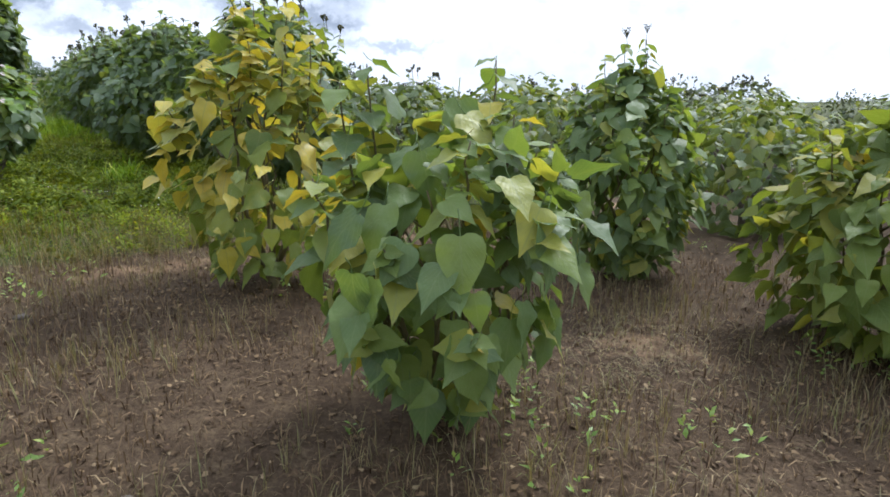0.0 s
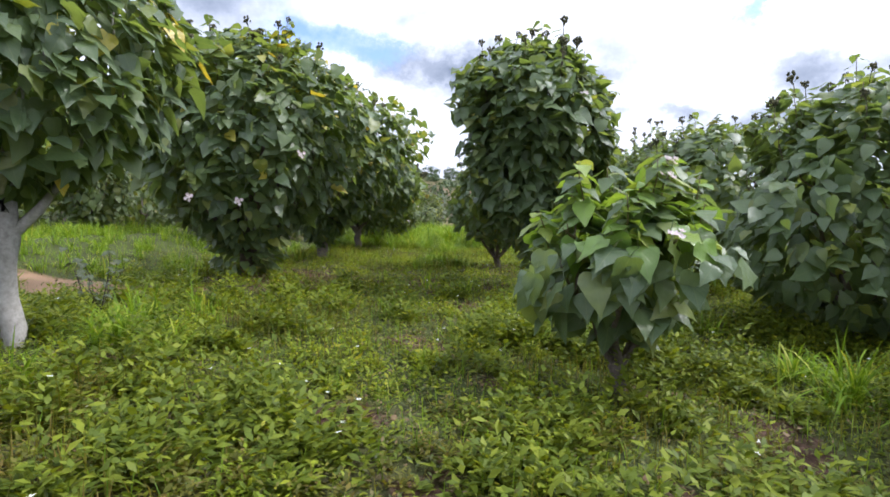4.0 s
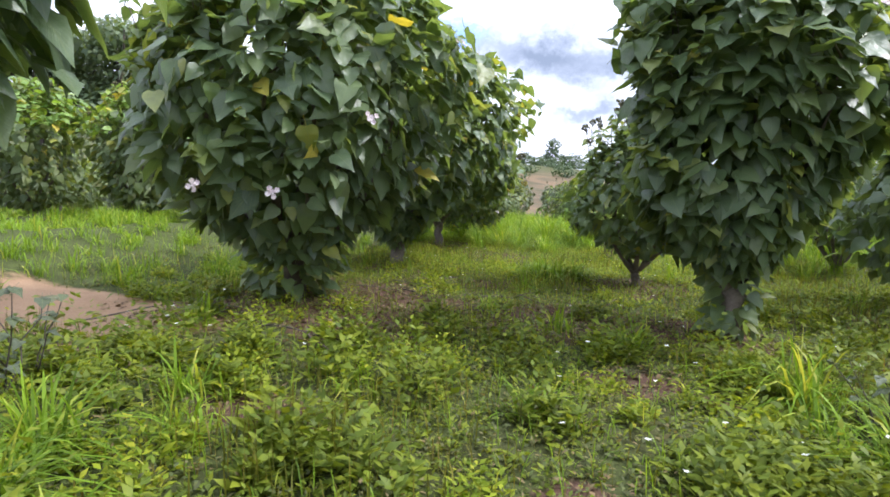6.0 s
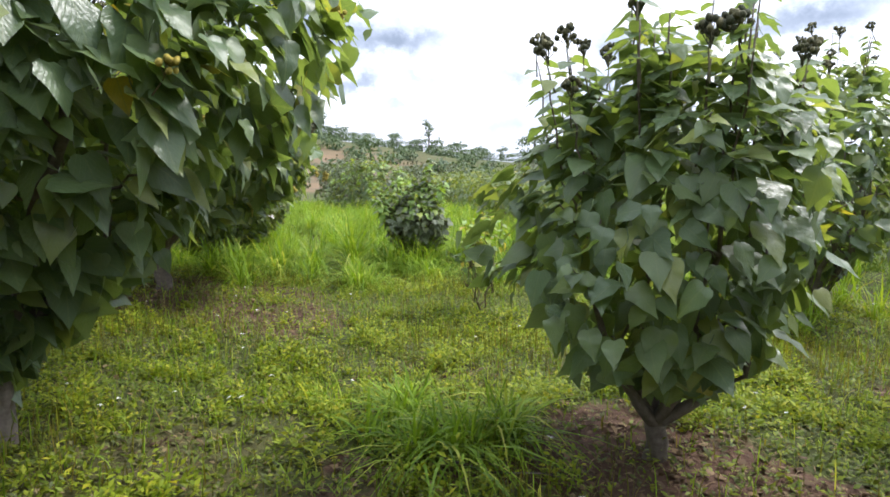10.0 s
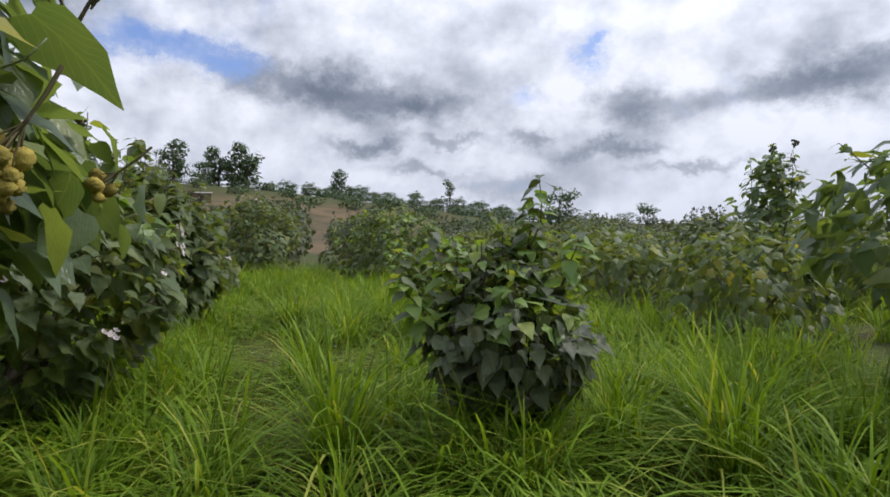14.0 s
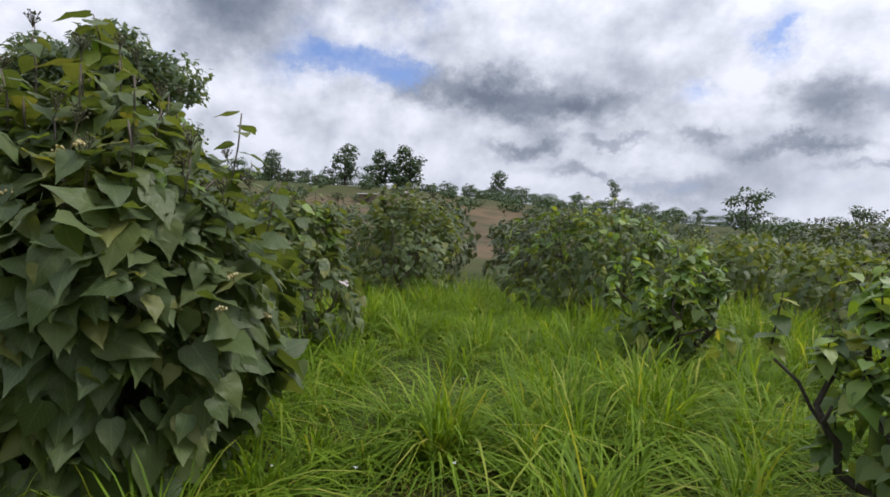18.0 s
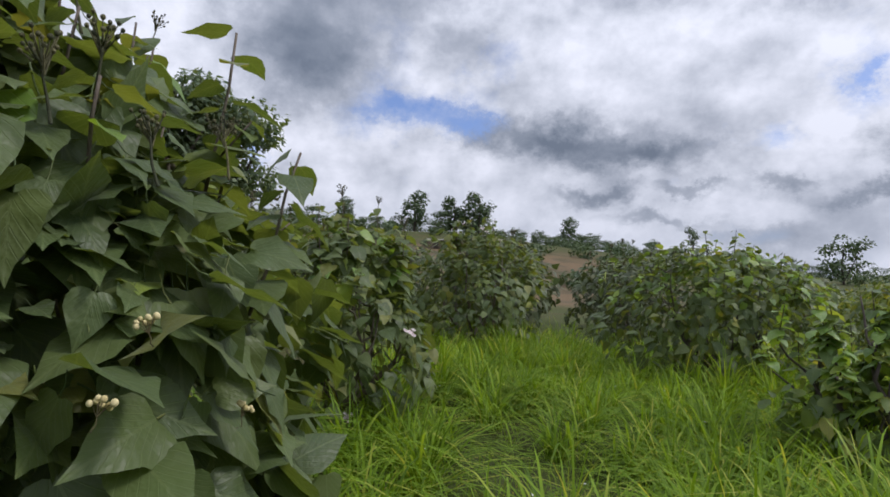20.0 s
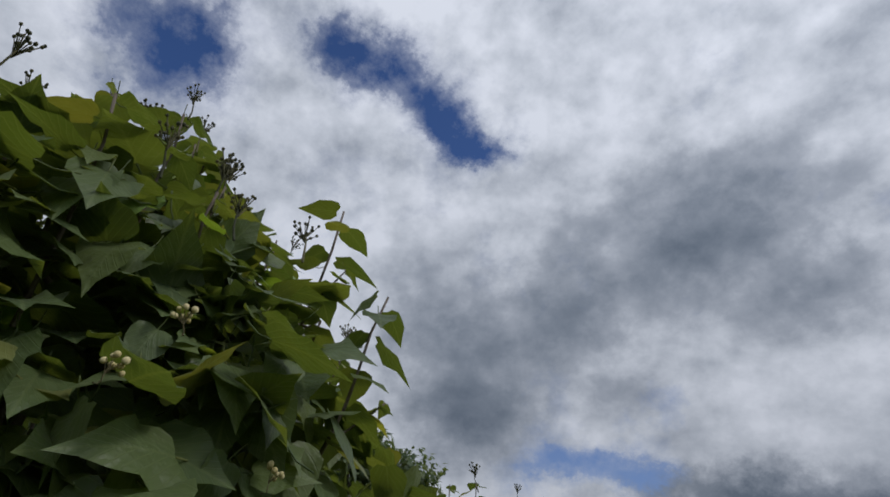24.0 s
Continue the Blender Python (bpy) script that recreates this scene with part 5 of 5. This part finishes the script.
weeds("low_weeds", "sparse dull green weeds over brown earth", rng, x, y, 0.1, 5, 0.036, WEED_DULL)
# herbs grow in rounded clumps, higher in the middle, with gaps between
def clumps(rng, s0, s1, u0, u1, per_m2, each, spread, keep):
    cx, cy = box_points(rng, s0, s1, u0, u1, per_m2)
    cx, cy = keep_by(cx, cy, keep(cx, cy) * open_floor(cx, cy) * (1 - 0.85 * litter_ground(cx, cy)), rng)
    i = np.repeat(np.arange(len(cx)), each)
    big = rng.uniform(0.5, 1.3, len(cx))[i]
    r, a = spread * big * np.sqrt(rng.uniform(0, 1, len(i))) * rng.uniform(0.6, 1.2, len(i)), rng.uniform(0, 6.3, len(i))
    dome = np.clip(1.1 - (r / (spread * big * 1.15)) ** 2, 0.12, 1) * rng.uniform(0.7, 1.15, len(i)) * big
    return cx[i] + r * np.cos(a), cy[i] + r * np.sin(a), dome


def patchy(scale, seed, lift):
    return lambda x, y: np.clip(1.3 * (wavy(x, y, scale, seed) + 0.4 * wavy(x, y, scale * 0.4, seed + 13) + lift), 0, 1)


x, y, dome = clumps(rng, 6.0, 19.0, -4.2, 7.0, 12, 20, 0.17, patchy(0.9, 7.0, 0.3))
weeds("bright_weeds", "mounds of bright yellow-green fine-leaved weeds", rng, x, y, 0.26 * dome, 7, 0.052, WEED)
x, y, dome = clumps(rng, 5.8, 9.2, -5.0, 5.5, 17, 20, 0.12, patchy(0.8, 71.0, 0.65))
weeds("olive_weeds", "straggling olive and yellowish weeds along the margin", rng, x, y, 0.2 * dome, 7, 0.044, WEED_OLIVE)
# taller leafy herbs on the bank before the first rows
x, y, dome = clumps(rng, 6.8, 15.0, -5.0, 6.0, 8, 26, 0.24, lambda x, y: patchy(0.75, 31.0, 0.5)(x, y) * (1 - 0.6 * ease(11.5, 15.0, row_s(x, y))))
weeds("leafy_herbs", "lush knee-high green herbs on the orchard bank", rng, x, y, 0.42 * dome, 9, 0.082, WEED_DEEP)
# the low bright growth before the tall grass
x, y, dome = clumps(rng, 16.0, 22.0, -2.5, 4.2, 20, 22, 0.13, patchy(0.7, 52.0, 0.45))
weeds("bright_weeds", "low bright fine-leaved weeds before the tall grass", rng, x, y, 0.22 * dome, 7, 0.042, WEED)
# creeping plants close to the earth
x, y = box_points(rng, 5.9, 25.5, -3.6, 5.0, 400)
x, y = keep_by(x, y, open_floor(x, y) * (1 - 0.9 * litter_ground(x, y)) * np.clip(0.75 + 0.5 * wavy(x, y, 0.6, 91.0), 0.2, 1), rng)
weeds("creeping_weeds", "mat of small creeping green weeds over the earth", rng, x, y, 0.09, 4, 0.044, WEED_DEEP)
# fine grass and seedlings all through it
x, y = box_points(rng, 6.2, 22.0, -4.2, 6.0, 330)
x, y = keep_by(x, y, open_floor(x, y) * (1 - 0.85 * litter_ground(x, y)) * np.clip(0.6 + 0.7 * wavy(x, y, 0.9, 61.0), 0.15, 1), rng)
pile = Pile()
blade_mesh(pile, rng, x, y, land(x, y), rng.uniform(0.04, 0.2, len(x)) * (1 + 0.7 * wavy(x, y, 0.9, 61.0)), rng.uniform(0.02, 0.12, len(x)), rng.choice([0.003, 0.005], len(x)), 2)
tagged(new("fine_grass", pile.mesh("fine_grass", WEED_OLIVE)), "fine olive-green grass through the weeds", "grass", kind="stuff")
# olive and straw-coloured grass along the margin
x, y = box_points(rng, 5.2, 7.0, -5.5, 5.0, 1000)
x, y = keep_by(x, y, ease(5.3, 6.0, row_s(x, y)) * (1 - ease(6.4, 7.0, row_s(x, y))) * (0.7 + 0.5 * wavy(x, y, 0.7, 33.0)), rng)
pile = Pile()
blade_mesh(pile, rng, x, y, land(x, y), rng.uniform(0.06, 0.26, len(x)), rng.uniform(0.03, 0.16, len(x)), 0.003, 3)
tagged(new("margin_grass", pile.mesh("margin_grass", STRAW)), "olive and straw-coloured grass along the cleared margin", "grass", kind="stuff")
x, y = box_points(rng, 6.0, 21.0, -6.0, 8.0, 150)
x, y = keep_by(x, y, (1 - dry_ground(x, y)) * (1 - 1.2 * bare_path(x, y)) * (0.75 - 0.5 * litter_ground(x, y)), rng)
pile = Pile()
blade_mesh(pile, rng, x, y, land(x, y), rng.uniform(0.06, 0.22, len(x)), rng.uniform(0.03, 0.14, len(x)), 0.004, 3)
tagged(new("short_grass", pile.mesh("short_grass", GRASS)), "short green grass among the weeds", "grass", kind="stuff")

# tall guinea grass in tussocks between the far rows
def tussocks(name, label, rng, x, y, blades, height, spread, segs=5):
    pile = Pile()
    n = len(x)
    big = rng.uniform(0.6, 1.0, n) * (1 + 0.3 * wavy(x, y, 0.9, 21.0))
    i = np.repeat(np.arange(n), blades)
    bx, by = x[i] + rng.normal(0, 0.06, len(i)), y[i] + rng.normal(0, 0.06, len(i))
    blade_mesh(pile, rng, bx, by, land(bx, by) - 0.02, height * big[i] * rng.uniform(0.45, 1.1, len(i)), spread * big[i] * rng.uniform(0.4, 1.5, len(i)), rng.choice([0.005, 0.0085, 0.0125], len(i)), segs)
    return tagged(new(name, pile.mesh(name, GRASS)), label, "grass", kind="stuff")


x, y = box_points(rng, 19.0, 37.0, -2.8, 4.6, 6.5)
s, u = row_s(x, y), row_u(x, y)
trodden = np.exp(-(((s - 23.7) / 1.5) ** 2 + ((u - 1.7) / 0.7) ** 2)) + 2 * np.exp(-(((s - 25.8) / 0.8) ** 2 + ((u - 1.9) / 0.8) ** 2) ** 2)
x, y = keep_by(x, y, ease(19.6, 21.3, s) * np.clip(0.7 + 0.6 * wavy(x, y, 0.8, 11.0), 0, 1) * (1 - np.clip(1.1 * trodden, 0, 1)) * (1 - 0.9 * litter_ground(x, y)), rng)
tussocks("guinea_grass", "tall arching tussocks of bright green grass between the rows", rng, x, y, 120, 0.88, 1.05)
# the great tussocks beside the pruned bush
x, y = np.array((-13.75, -13.5, -13.1, -13.95, -12.7, -13.3, -16.0, -15.3, -17.9, -18.3, -17.7, -18.6, -18.8)), np.array((18.7, 18.1, 18.5, 17.7, 18.0, 17.5, 20.1, 16.7, 17.1, 17.3, 16.9, 17.1, 20.1))
tussocks("guinea_grass", "great fountain-shaped tussocks of grass beside the pruned bushes", rng, x, y, 230, 1.05, 1.0, 6)
x, y = box_points(rng, 18.0, 32.0, -8.5, -1.6, 5.5)
x, y = keep_by(x, y, 0.6 + 0.4 * wavy(x, y, 1.6, 12.0), rng)
tussocks("guinea_grass", "tall arching grass around the second row of trees", rng, x, y, 50, 0.8, 0.62, 4)
x, y = box_points(rng, 8.0, 18.5, -5.0, 8.0, 0.5)
x, y = keep_by(x, y, (1 - bare_path(x, y)) * 0.7, rng)
tussocks("grass_tussock", "scattered tussocks of long grass among the weeds", rng, x, y, 40, 0.42, 0.34)
x, y = box_points(rng, 9.0, 24.0, 5.6, 14.0, 5.0)
x, y = keep_by(x, y, np.clip(1 - 1.6 * bare_path(x, y), 0, 1) * np.clip(0.75 + 0.5 * wavy(x, y, 1.2, 35.0), 0, 1), rng)
tussocks("bank_grass", "rough green grass on the bank behind the earth track", rng, x, y, 34, 0.5, 0.42, 3)
x, y = box_points(rng, 6.0, 46.0, -24.0, 24.0, 1.8)
s, u = row_s(x, y), row_u(x, y)
x, y = keep_by(x, y, np.where((u > -4.5) & (u < 8.0) & (s < 36), 0.0, 0.8), rng)
tussocks("rough_grass", "rough green grass under the farther orchard rows", rng, x, y, 18, 0.42, 0.32, 2)
x, y = box_points(rng, 21.0, 29.0, -3.4, 4.2, 300)
x, y = keep_by(x, y, 0.65 + 0.4 * wavy(x, y, 1.1, 13.0), rng)
weeds("low_weeds", "small weeds between the grass tussocks", rng, x, y, 0.16, 6, 0.03, WEED_OLIVE)
x, y = box_points(rng, 17.0, 31.0, -3.4, 3.6, 120)
pile = Pile()
blade_mesh(pile, rng, x, y, land(x, y), rng.uniform(0.05, 0.2, len(x)), rng.uniform(0.03, 0.16, len(x)), 0.004, 3)
tagged(new("short_grass", pile.mesh("short_grass", GRASS)), "short green grass between the tall tussocks", "grass", kind="stuff")

# white wild flowers
def wildflowers(rng, x, y, name, label):
    n = len(x)
    z = land(x, y) + rng.uniform(0.16, 0.36, n)
    pile = Pile()
    for k in range(5):
        a = 1.2566 * k + rng.uniform(0, 1, n)
        pile.scatter(LEAFLET, leaf_turns(np.c_[np.cos(a), np.sin(a), rng.uniform(0.0, 0.5, n)], np.tile((0, 0, 1.0), (n, 1)), rng.uniform(0.011, 0.022, n)), np.c_[x, y, z])
    return tagged(new(name, pile.mesh(name, WHITE)), label, "flowers", kind="stuff")


x, y = box_points(rng, 6.5, 20.0, -5.0, 8.0, 6.0)
x, y = keep_by(x, y, (1 - bare_path(x, y)) * np.clip(0.25 + 0.9 * wavy(x, y, 0.9, 14.0), 0.05, 1), rng)
wildflowers(rng, x, y, "white_wildflowers", "small white wild flowers dotted over the weeds")
x, y = box_points(rng, 19.0, 34.0, -4.0, 3.5, 5.0)
x, y = keep_by(x, y, 0.25 + 0.9 * np.exp(-((row_u(x, y) + 1.6) / 1.2) ** 2), rng)
wildflowers(rng, x, y, "white_wildflowers", "small white wild flowers between the pruned bushes")

# withered stalks and leaf litter
x, y = box_points(rng, -1.6, 6.9, -5.5, 4.6, 1250)
x, y = keep_by(x, y, dry_ground(x, y) * (1 - 0.5 * bare_path(x, y)) * (0.75 + 0.35 * wavy(x, y, 0.8, 15.0)), rng)
pile = Pile()
blade_mesh(pile, rng, x, y, land(x, y), rng.uniform(0.02, 0.1, len(x)) * (1 + 0.5 * wavy(x, y, 0.6, 16.0)), rng.uniform(0.02, 0.1, len(x)), rng.choice([0.002, 0.0035, 0.005], len(x)), 2)
tagged(new("dead_stalks", pile.mesh("dead_stalks", DRY)), "withered brown weed stalks on the cleared ground", "dead weeds", kind="stuff")


x, y = box_points(rng, -1.6, 6.9, -6.0, 5.0, 110)
x, y = keep_by(x, y, dry_ground(x, y) * np.clip(0.4 + 1.2 * wavy(x, y, 0.6, 41.0), 0, 1), rng)
pile = Pile()
for k in range(3):
    blade_mesh(pile, rng, x + rng.normal(0, 0.01, len(x)), y + rng.normal(0, 0.01, len(x)), land(x, y), rng.uniform(0.1, 0.24, len(x)), rng.uniform(0.02, 0.16, len(x)), 0.0028, 3)
tagged(new("dry_grass", pile.mesh("dry_grass", STRAW)), "straggling straw-coloured grass on the cleared ground", "dry grass", kind="stuff")


x, y = rng.normal(1.25, 0.55, 900), rng.normal(3.5, 0.5, 900)
pile = Pile()
blade_mesh(pile, rng, x, y, land(x, y), rng.uniform(0.02, 0.12, len(x)), rng.uniform(0.08, 0.22, len(x)), 0.003, 3)
tagged(new("dry_grass", pile.mesh("dry_grass", STRAW)), "flattened straw-coloured grass between the shrubs", "dry grass", kind="stuff")


# matted dead grass and stray seedlings over the bare earth under the trees
x, y = box_points(rng, 9.0, 22.0, -1.5, 6.0, 900)
x, y = keep_by(x, y, litter_ground(x, y) * (0.6 + 0.5 * wavy(x, y, 0.5, 81.0)), rng)
pile = Pile()
blade_mesh(pile, rng, x, y, land(x, y), rng.uniform(0.01, 0.06, len(x)), rng.uniform(0.04, 0.16, len(x)), rng.choice([0.0025, 0.004], len(x)), 2)
tagged(new("dead_grass", pile.mesh("dead_grass", DRY)), "matted dead grass on the red-brown earth under the trees", "dead grass", kind="stuff")
x, y = box_points(rng, 9.0, 22.0, -1.5, 6.0, 60)
x, y = keep_by(x, y, litter_ground(x, y) * np.clip(0.4 + wavy(x, y, 0.5, 83.0), 0, 1), rng)
weeds("small_seedlings", "small green seedlings on the bare earth under the trees", rng, x, y, 0.12, 6, 0.04, WEED_DEEP)
x, y = np.array((-11.25, -11.45, -11.1, -11.7)), np.array((11.9, 11.75, 12.15, 12.1))
tussocks("grass_tussock", "leaning tussock of long pale grass beside the small tree", rng, x, y, 150, 0.55, 0.6)
x, y = np.array((-8.9, -9.15, -8.7, -6.95, -6.6, -7.5, -4.8, -5.2, -4.4, -4.0)), np.array((5.75, 5.95, 5.6, 8.9, 8.8, 9.3, 8.9, 9.15, 8.7, 8.4))
tussocks("grass_tussock", "tussocks of long arching grass among the herbs", rng, x, y, 110, 0.6, 0.62)


def litter(rng, x, y, size, name, label):
    n = len(x)
    pile = Pile()
    a = rng.uniform(0, 6.3, n)
    pile.scatter(BLADE, leaf_turns(np.c_[np.cos(a), np.sin(a), rng.normal(0, 0.25, n)], np.tile((0, 0, 1.0), (n, 1)) + rng.normal(0, 0.35, (n, 3)), rng.uniform(*size, n)), np.c_[x, y, land(x, y) + rng.uniform(0.004, 0.03, n)])
    return tagged(new(name, pile.mesh(name, DRY)), label, "leaf litter", kind="stuff")


x, y = box_points(rng, -1.6, 6.9, -6.0, 5.0, 420)
x, y = keep_by(x, y, dry_ground(x, y) * 0.8, rng)
litter(rng, x, y, (0.012, 0.04), "leaf_litter", "brown dead leaves scattered on the cleared ground")
x, y = box_points(rng, 7.0, 24.0, -3.5, 6.0, 420)
x, y = keep_by(x, y, litter_ground(x, y) * 0.9, rng)
litter(rng, x, y, (0.02, 0.065), "leaf_litter", "brown dead leaves on the red earth under the trees")
x, y = box_points(rng, -3.0, 6.0, -6.0, 5.0, 24)
x, y = keep_by(x, y, dry_ground(x, y) * np.clip(wavy(x, y, 0.9, 17.0) * 1.6, 0, 1), rng)
weeds("sprouting_weeds", "a few small yellow-green weeds sprouting through dry mulch", rng, x, y, 0.2, 7, 0.05, LEAF_TIP)


x, y = rng.normal(-3.4, 0.1, 16), rng.normal(2.36, 0.1, 16)
weeds("yellow_weed", "a yellowing weed at the foot of the shrub", rng, x, y, 0.26, 9, 0.05, LEAF_YELLOW)


# cut branches on the red earth, stones on the cleared ground, a stake
def cut_branch(x, y, az, length, thick, seed, lift=0.02):
    rng = np.random.default_rng(seed)
    a = radians(az)
    ends = np.array((-math.sin(a), math.cos(a), 0.0)) * length
    line = bent((0, 0, 0), ends, (rng.normal(0, 0.05), rng.normal(0, 0.05), 0.03), rng, 7, 0.02)
    line[:, 2] += land(x + line[:, 0], y + line[:, 1]) - float(land(x, y)) + lift
    ob = thing("cut_branch", x, y, "cut brown branch lying in leaf litter", "branch", "cut branches", z=float(land(x, y)))
    part("stick", raw_mesh("stick", *tube(line, np.linspace(thick, thick * 0.45, 7), 7)[:2], BARK_DARK if seed % 2 else BARK), ob)
    k = line[4]
    part("side_twig", raw_mesh("side_twig", *tube(bent(k, k + ends * 0.25 + (rng.normal(0, 0.1), rng.normal(0, 0.1), 0.04), (0, 0, 0.01), rng, 4, 0.01), np.linspace(thick * 0.4, 0.002, 4), 5)[:2], BARK), ob)
    return ob


rng = np.random.default_rng(210)
for k in range(13):
    x, y = from_su(14.5 + rng.normal(0, 0.45), 2.7 + rng.normal(0, 0.55))
    cut_branch(x, y, rng.normal(-58, 28), rng.uniform(0.35, 0.9), rng.uniform(0.004, 0.011), 211 + k, rng.uniform(0.005, 0.06))
for k, (x, y, az) in enumerate(((-12.0, 7.3, -70), (-10.5, 7.2, -50), (-10.3, 7.7, -95), (-11.3, 7.0, -40), (-12.4, 6.6, -20), (-9.6, 10.2, 20), (-10.9, 11.3, -60), (-11.6, 11.7, -75))):
    cut_branch(x, y, az, 0.9, 0.009, 240 + k)


def tall_weed(x, y, height, seed):
    rng = np.random.default_rng(seed)
    ob = thing("tall_weed", x, y, "dark half-withered weed standing in the herbs", "weed", "tall weeds")
    for k in range(4):
        a = 1.6 * k + rng.uniform(0, 1)
        end = np.array((0.22 * math.cos(a), 0.22 * math.sin(a), height * rng.uniform(0.7, 1.0)))
        line = bent((0.02 * math.cos(a), 0.02 * math.sin(a), -0.03), end, (0.03, 0, 0), rng, 6, 0.02)
        stem = part("stem", raw_mesh("stem", *tube(line, np.linspace(0.006, 0.002, 6), 5)[:2], BARK_DARK), ob)
        for q in (2, 3, 4, 4, 5, 5):
            b = rng.uniform(0, 6.3)
            way = np.array([(math.cos(b), math.sin(b), -0.3)])
            part("leaf", leaf_mesh(int(rng.integers(0, 4)), LEAF_OLD), stem, m=to_matrix(leaf_turns(way, np.array([(0.2, 0.1, 1.0)]), [rng.uniform(0.05, 0.09)])[0], line[q]))
    return ob


for k, (x, y, tall) in enumerate(((-9.9, 5.85, 0.6), (-10.15, 6.0, 0.5), (-7.15, 9.25, 0.45), (-12.9, 9.3, 0.5))):
    tall_weed(x, y, tall, 270 + k)


def stone(x, y, size, seed):
    rng = np.random.default_rng(seed)
    v, f, t = ball(size, 6, 9)
    k = rng.normal(0, 1.6, (4, 3)) / size
    v = v * (1 + 0.16 * np.cos(v @ k.T + rng.uniform(0, 6, 4)).sum(1, keepdims=True) / 2) * (1.3, 1.0, 0.55)
    return tagged(new("stone", raw_mesh("stone", v + (x, y, float(land(x, y)) + size * 0.08), f, STONE)), "weathered grey field stone on dry mulch", "stone", "field stones")


STONE = rough_material("weathered_stone", (0.07, 0.058, 0.048), (0.19, 0.165, 0.14), 18.0, 0.95, 0.8)
for k, (x, y, size) in enumerate(((-4.4, 2.2, 0.09), (-4.25, 2.05, 0.07), (-3.45, 3.05, 0.06), (-2.1, 2.2, 0.04), (-3.2, 1.9, 0.05), (-1.2, 1.9, 0.03), (-2.7, 3.5, 0.04))):
    stone(x, y, size, 260 + k)
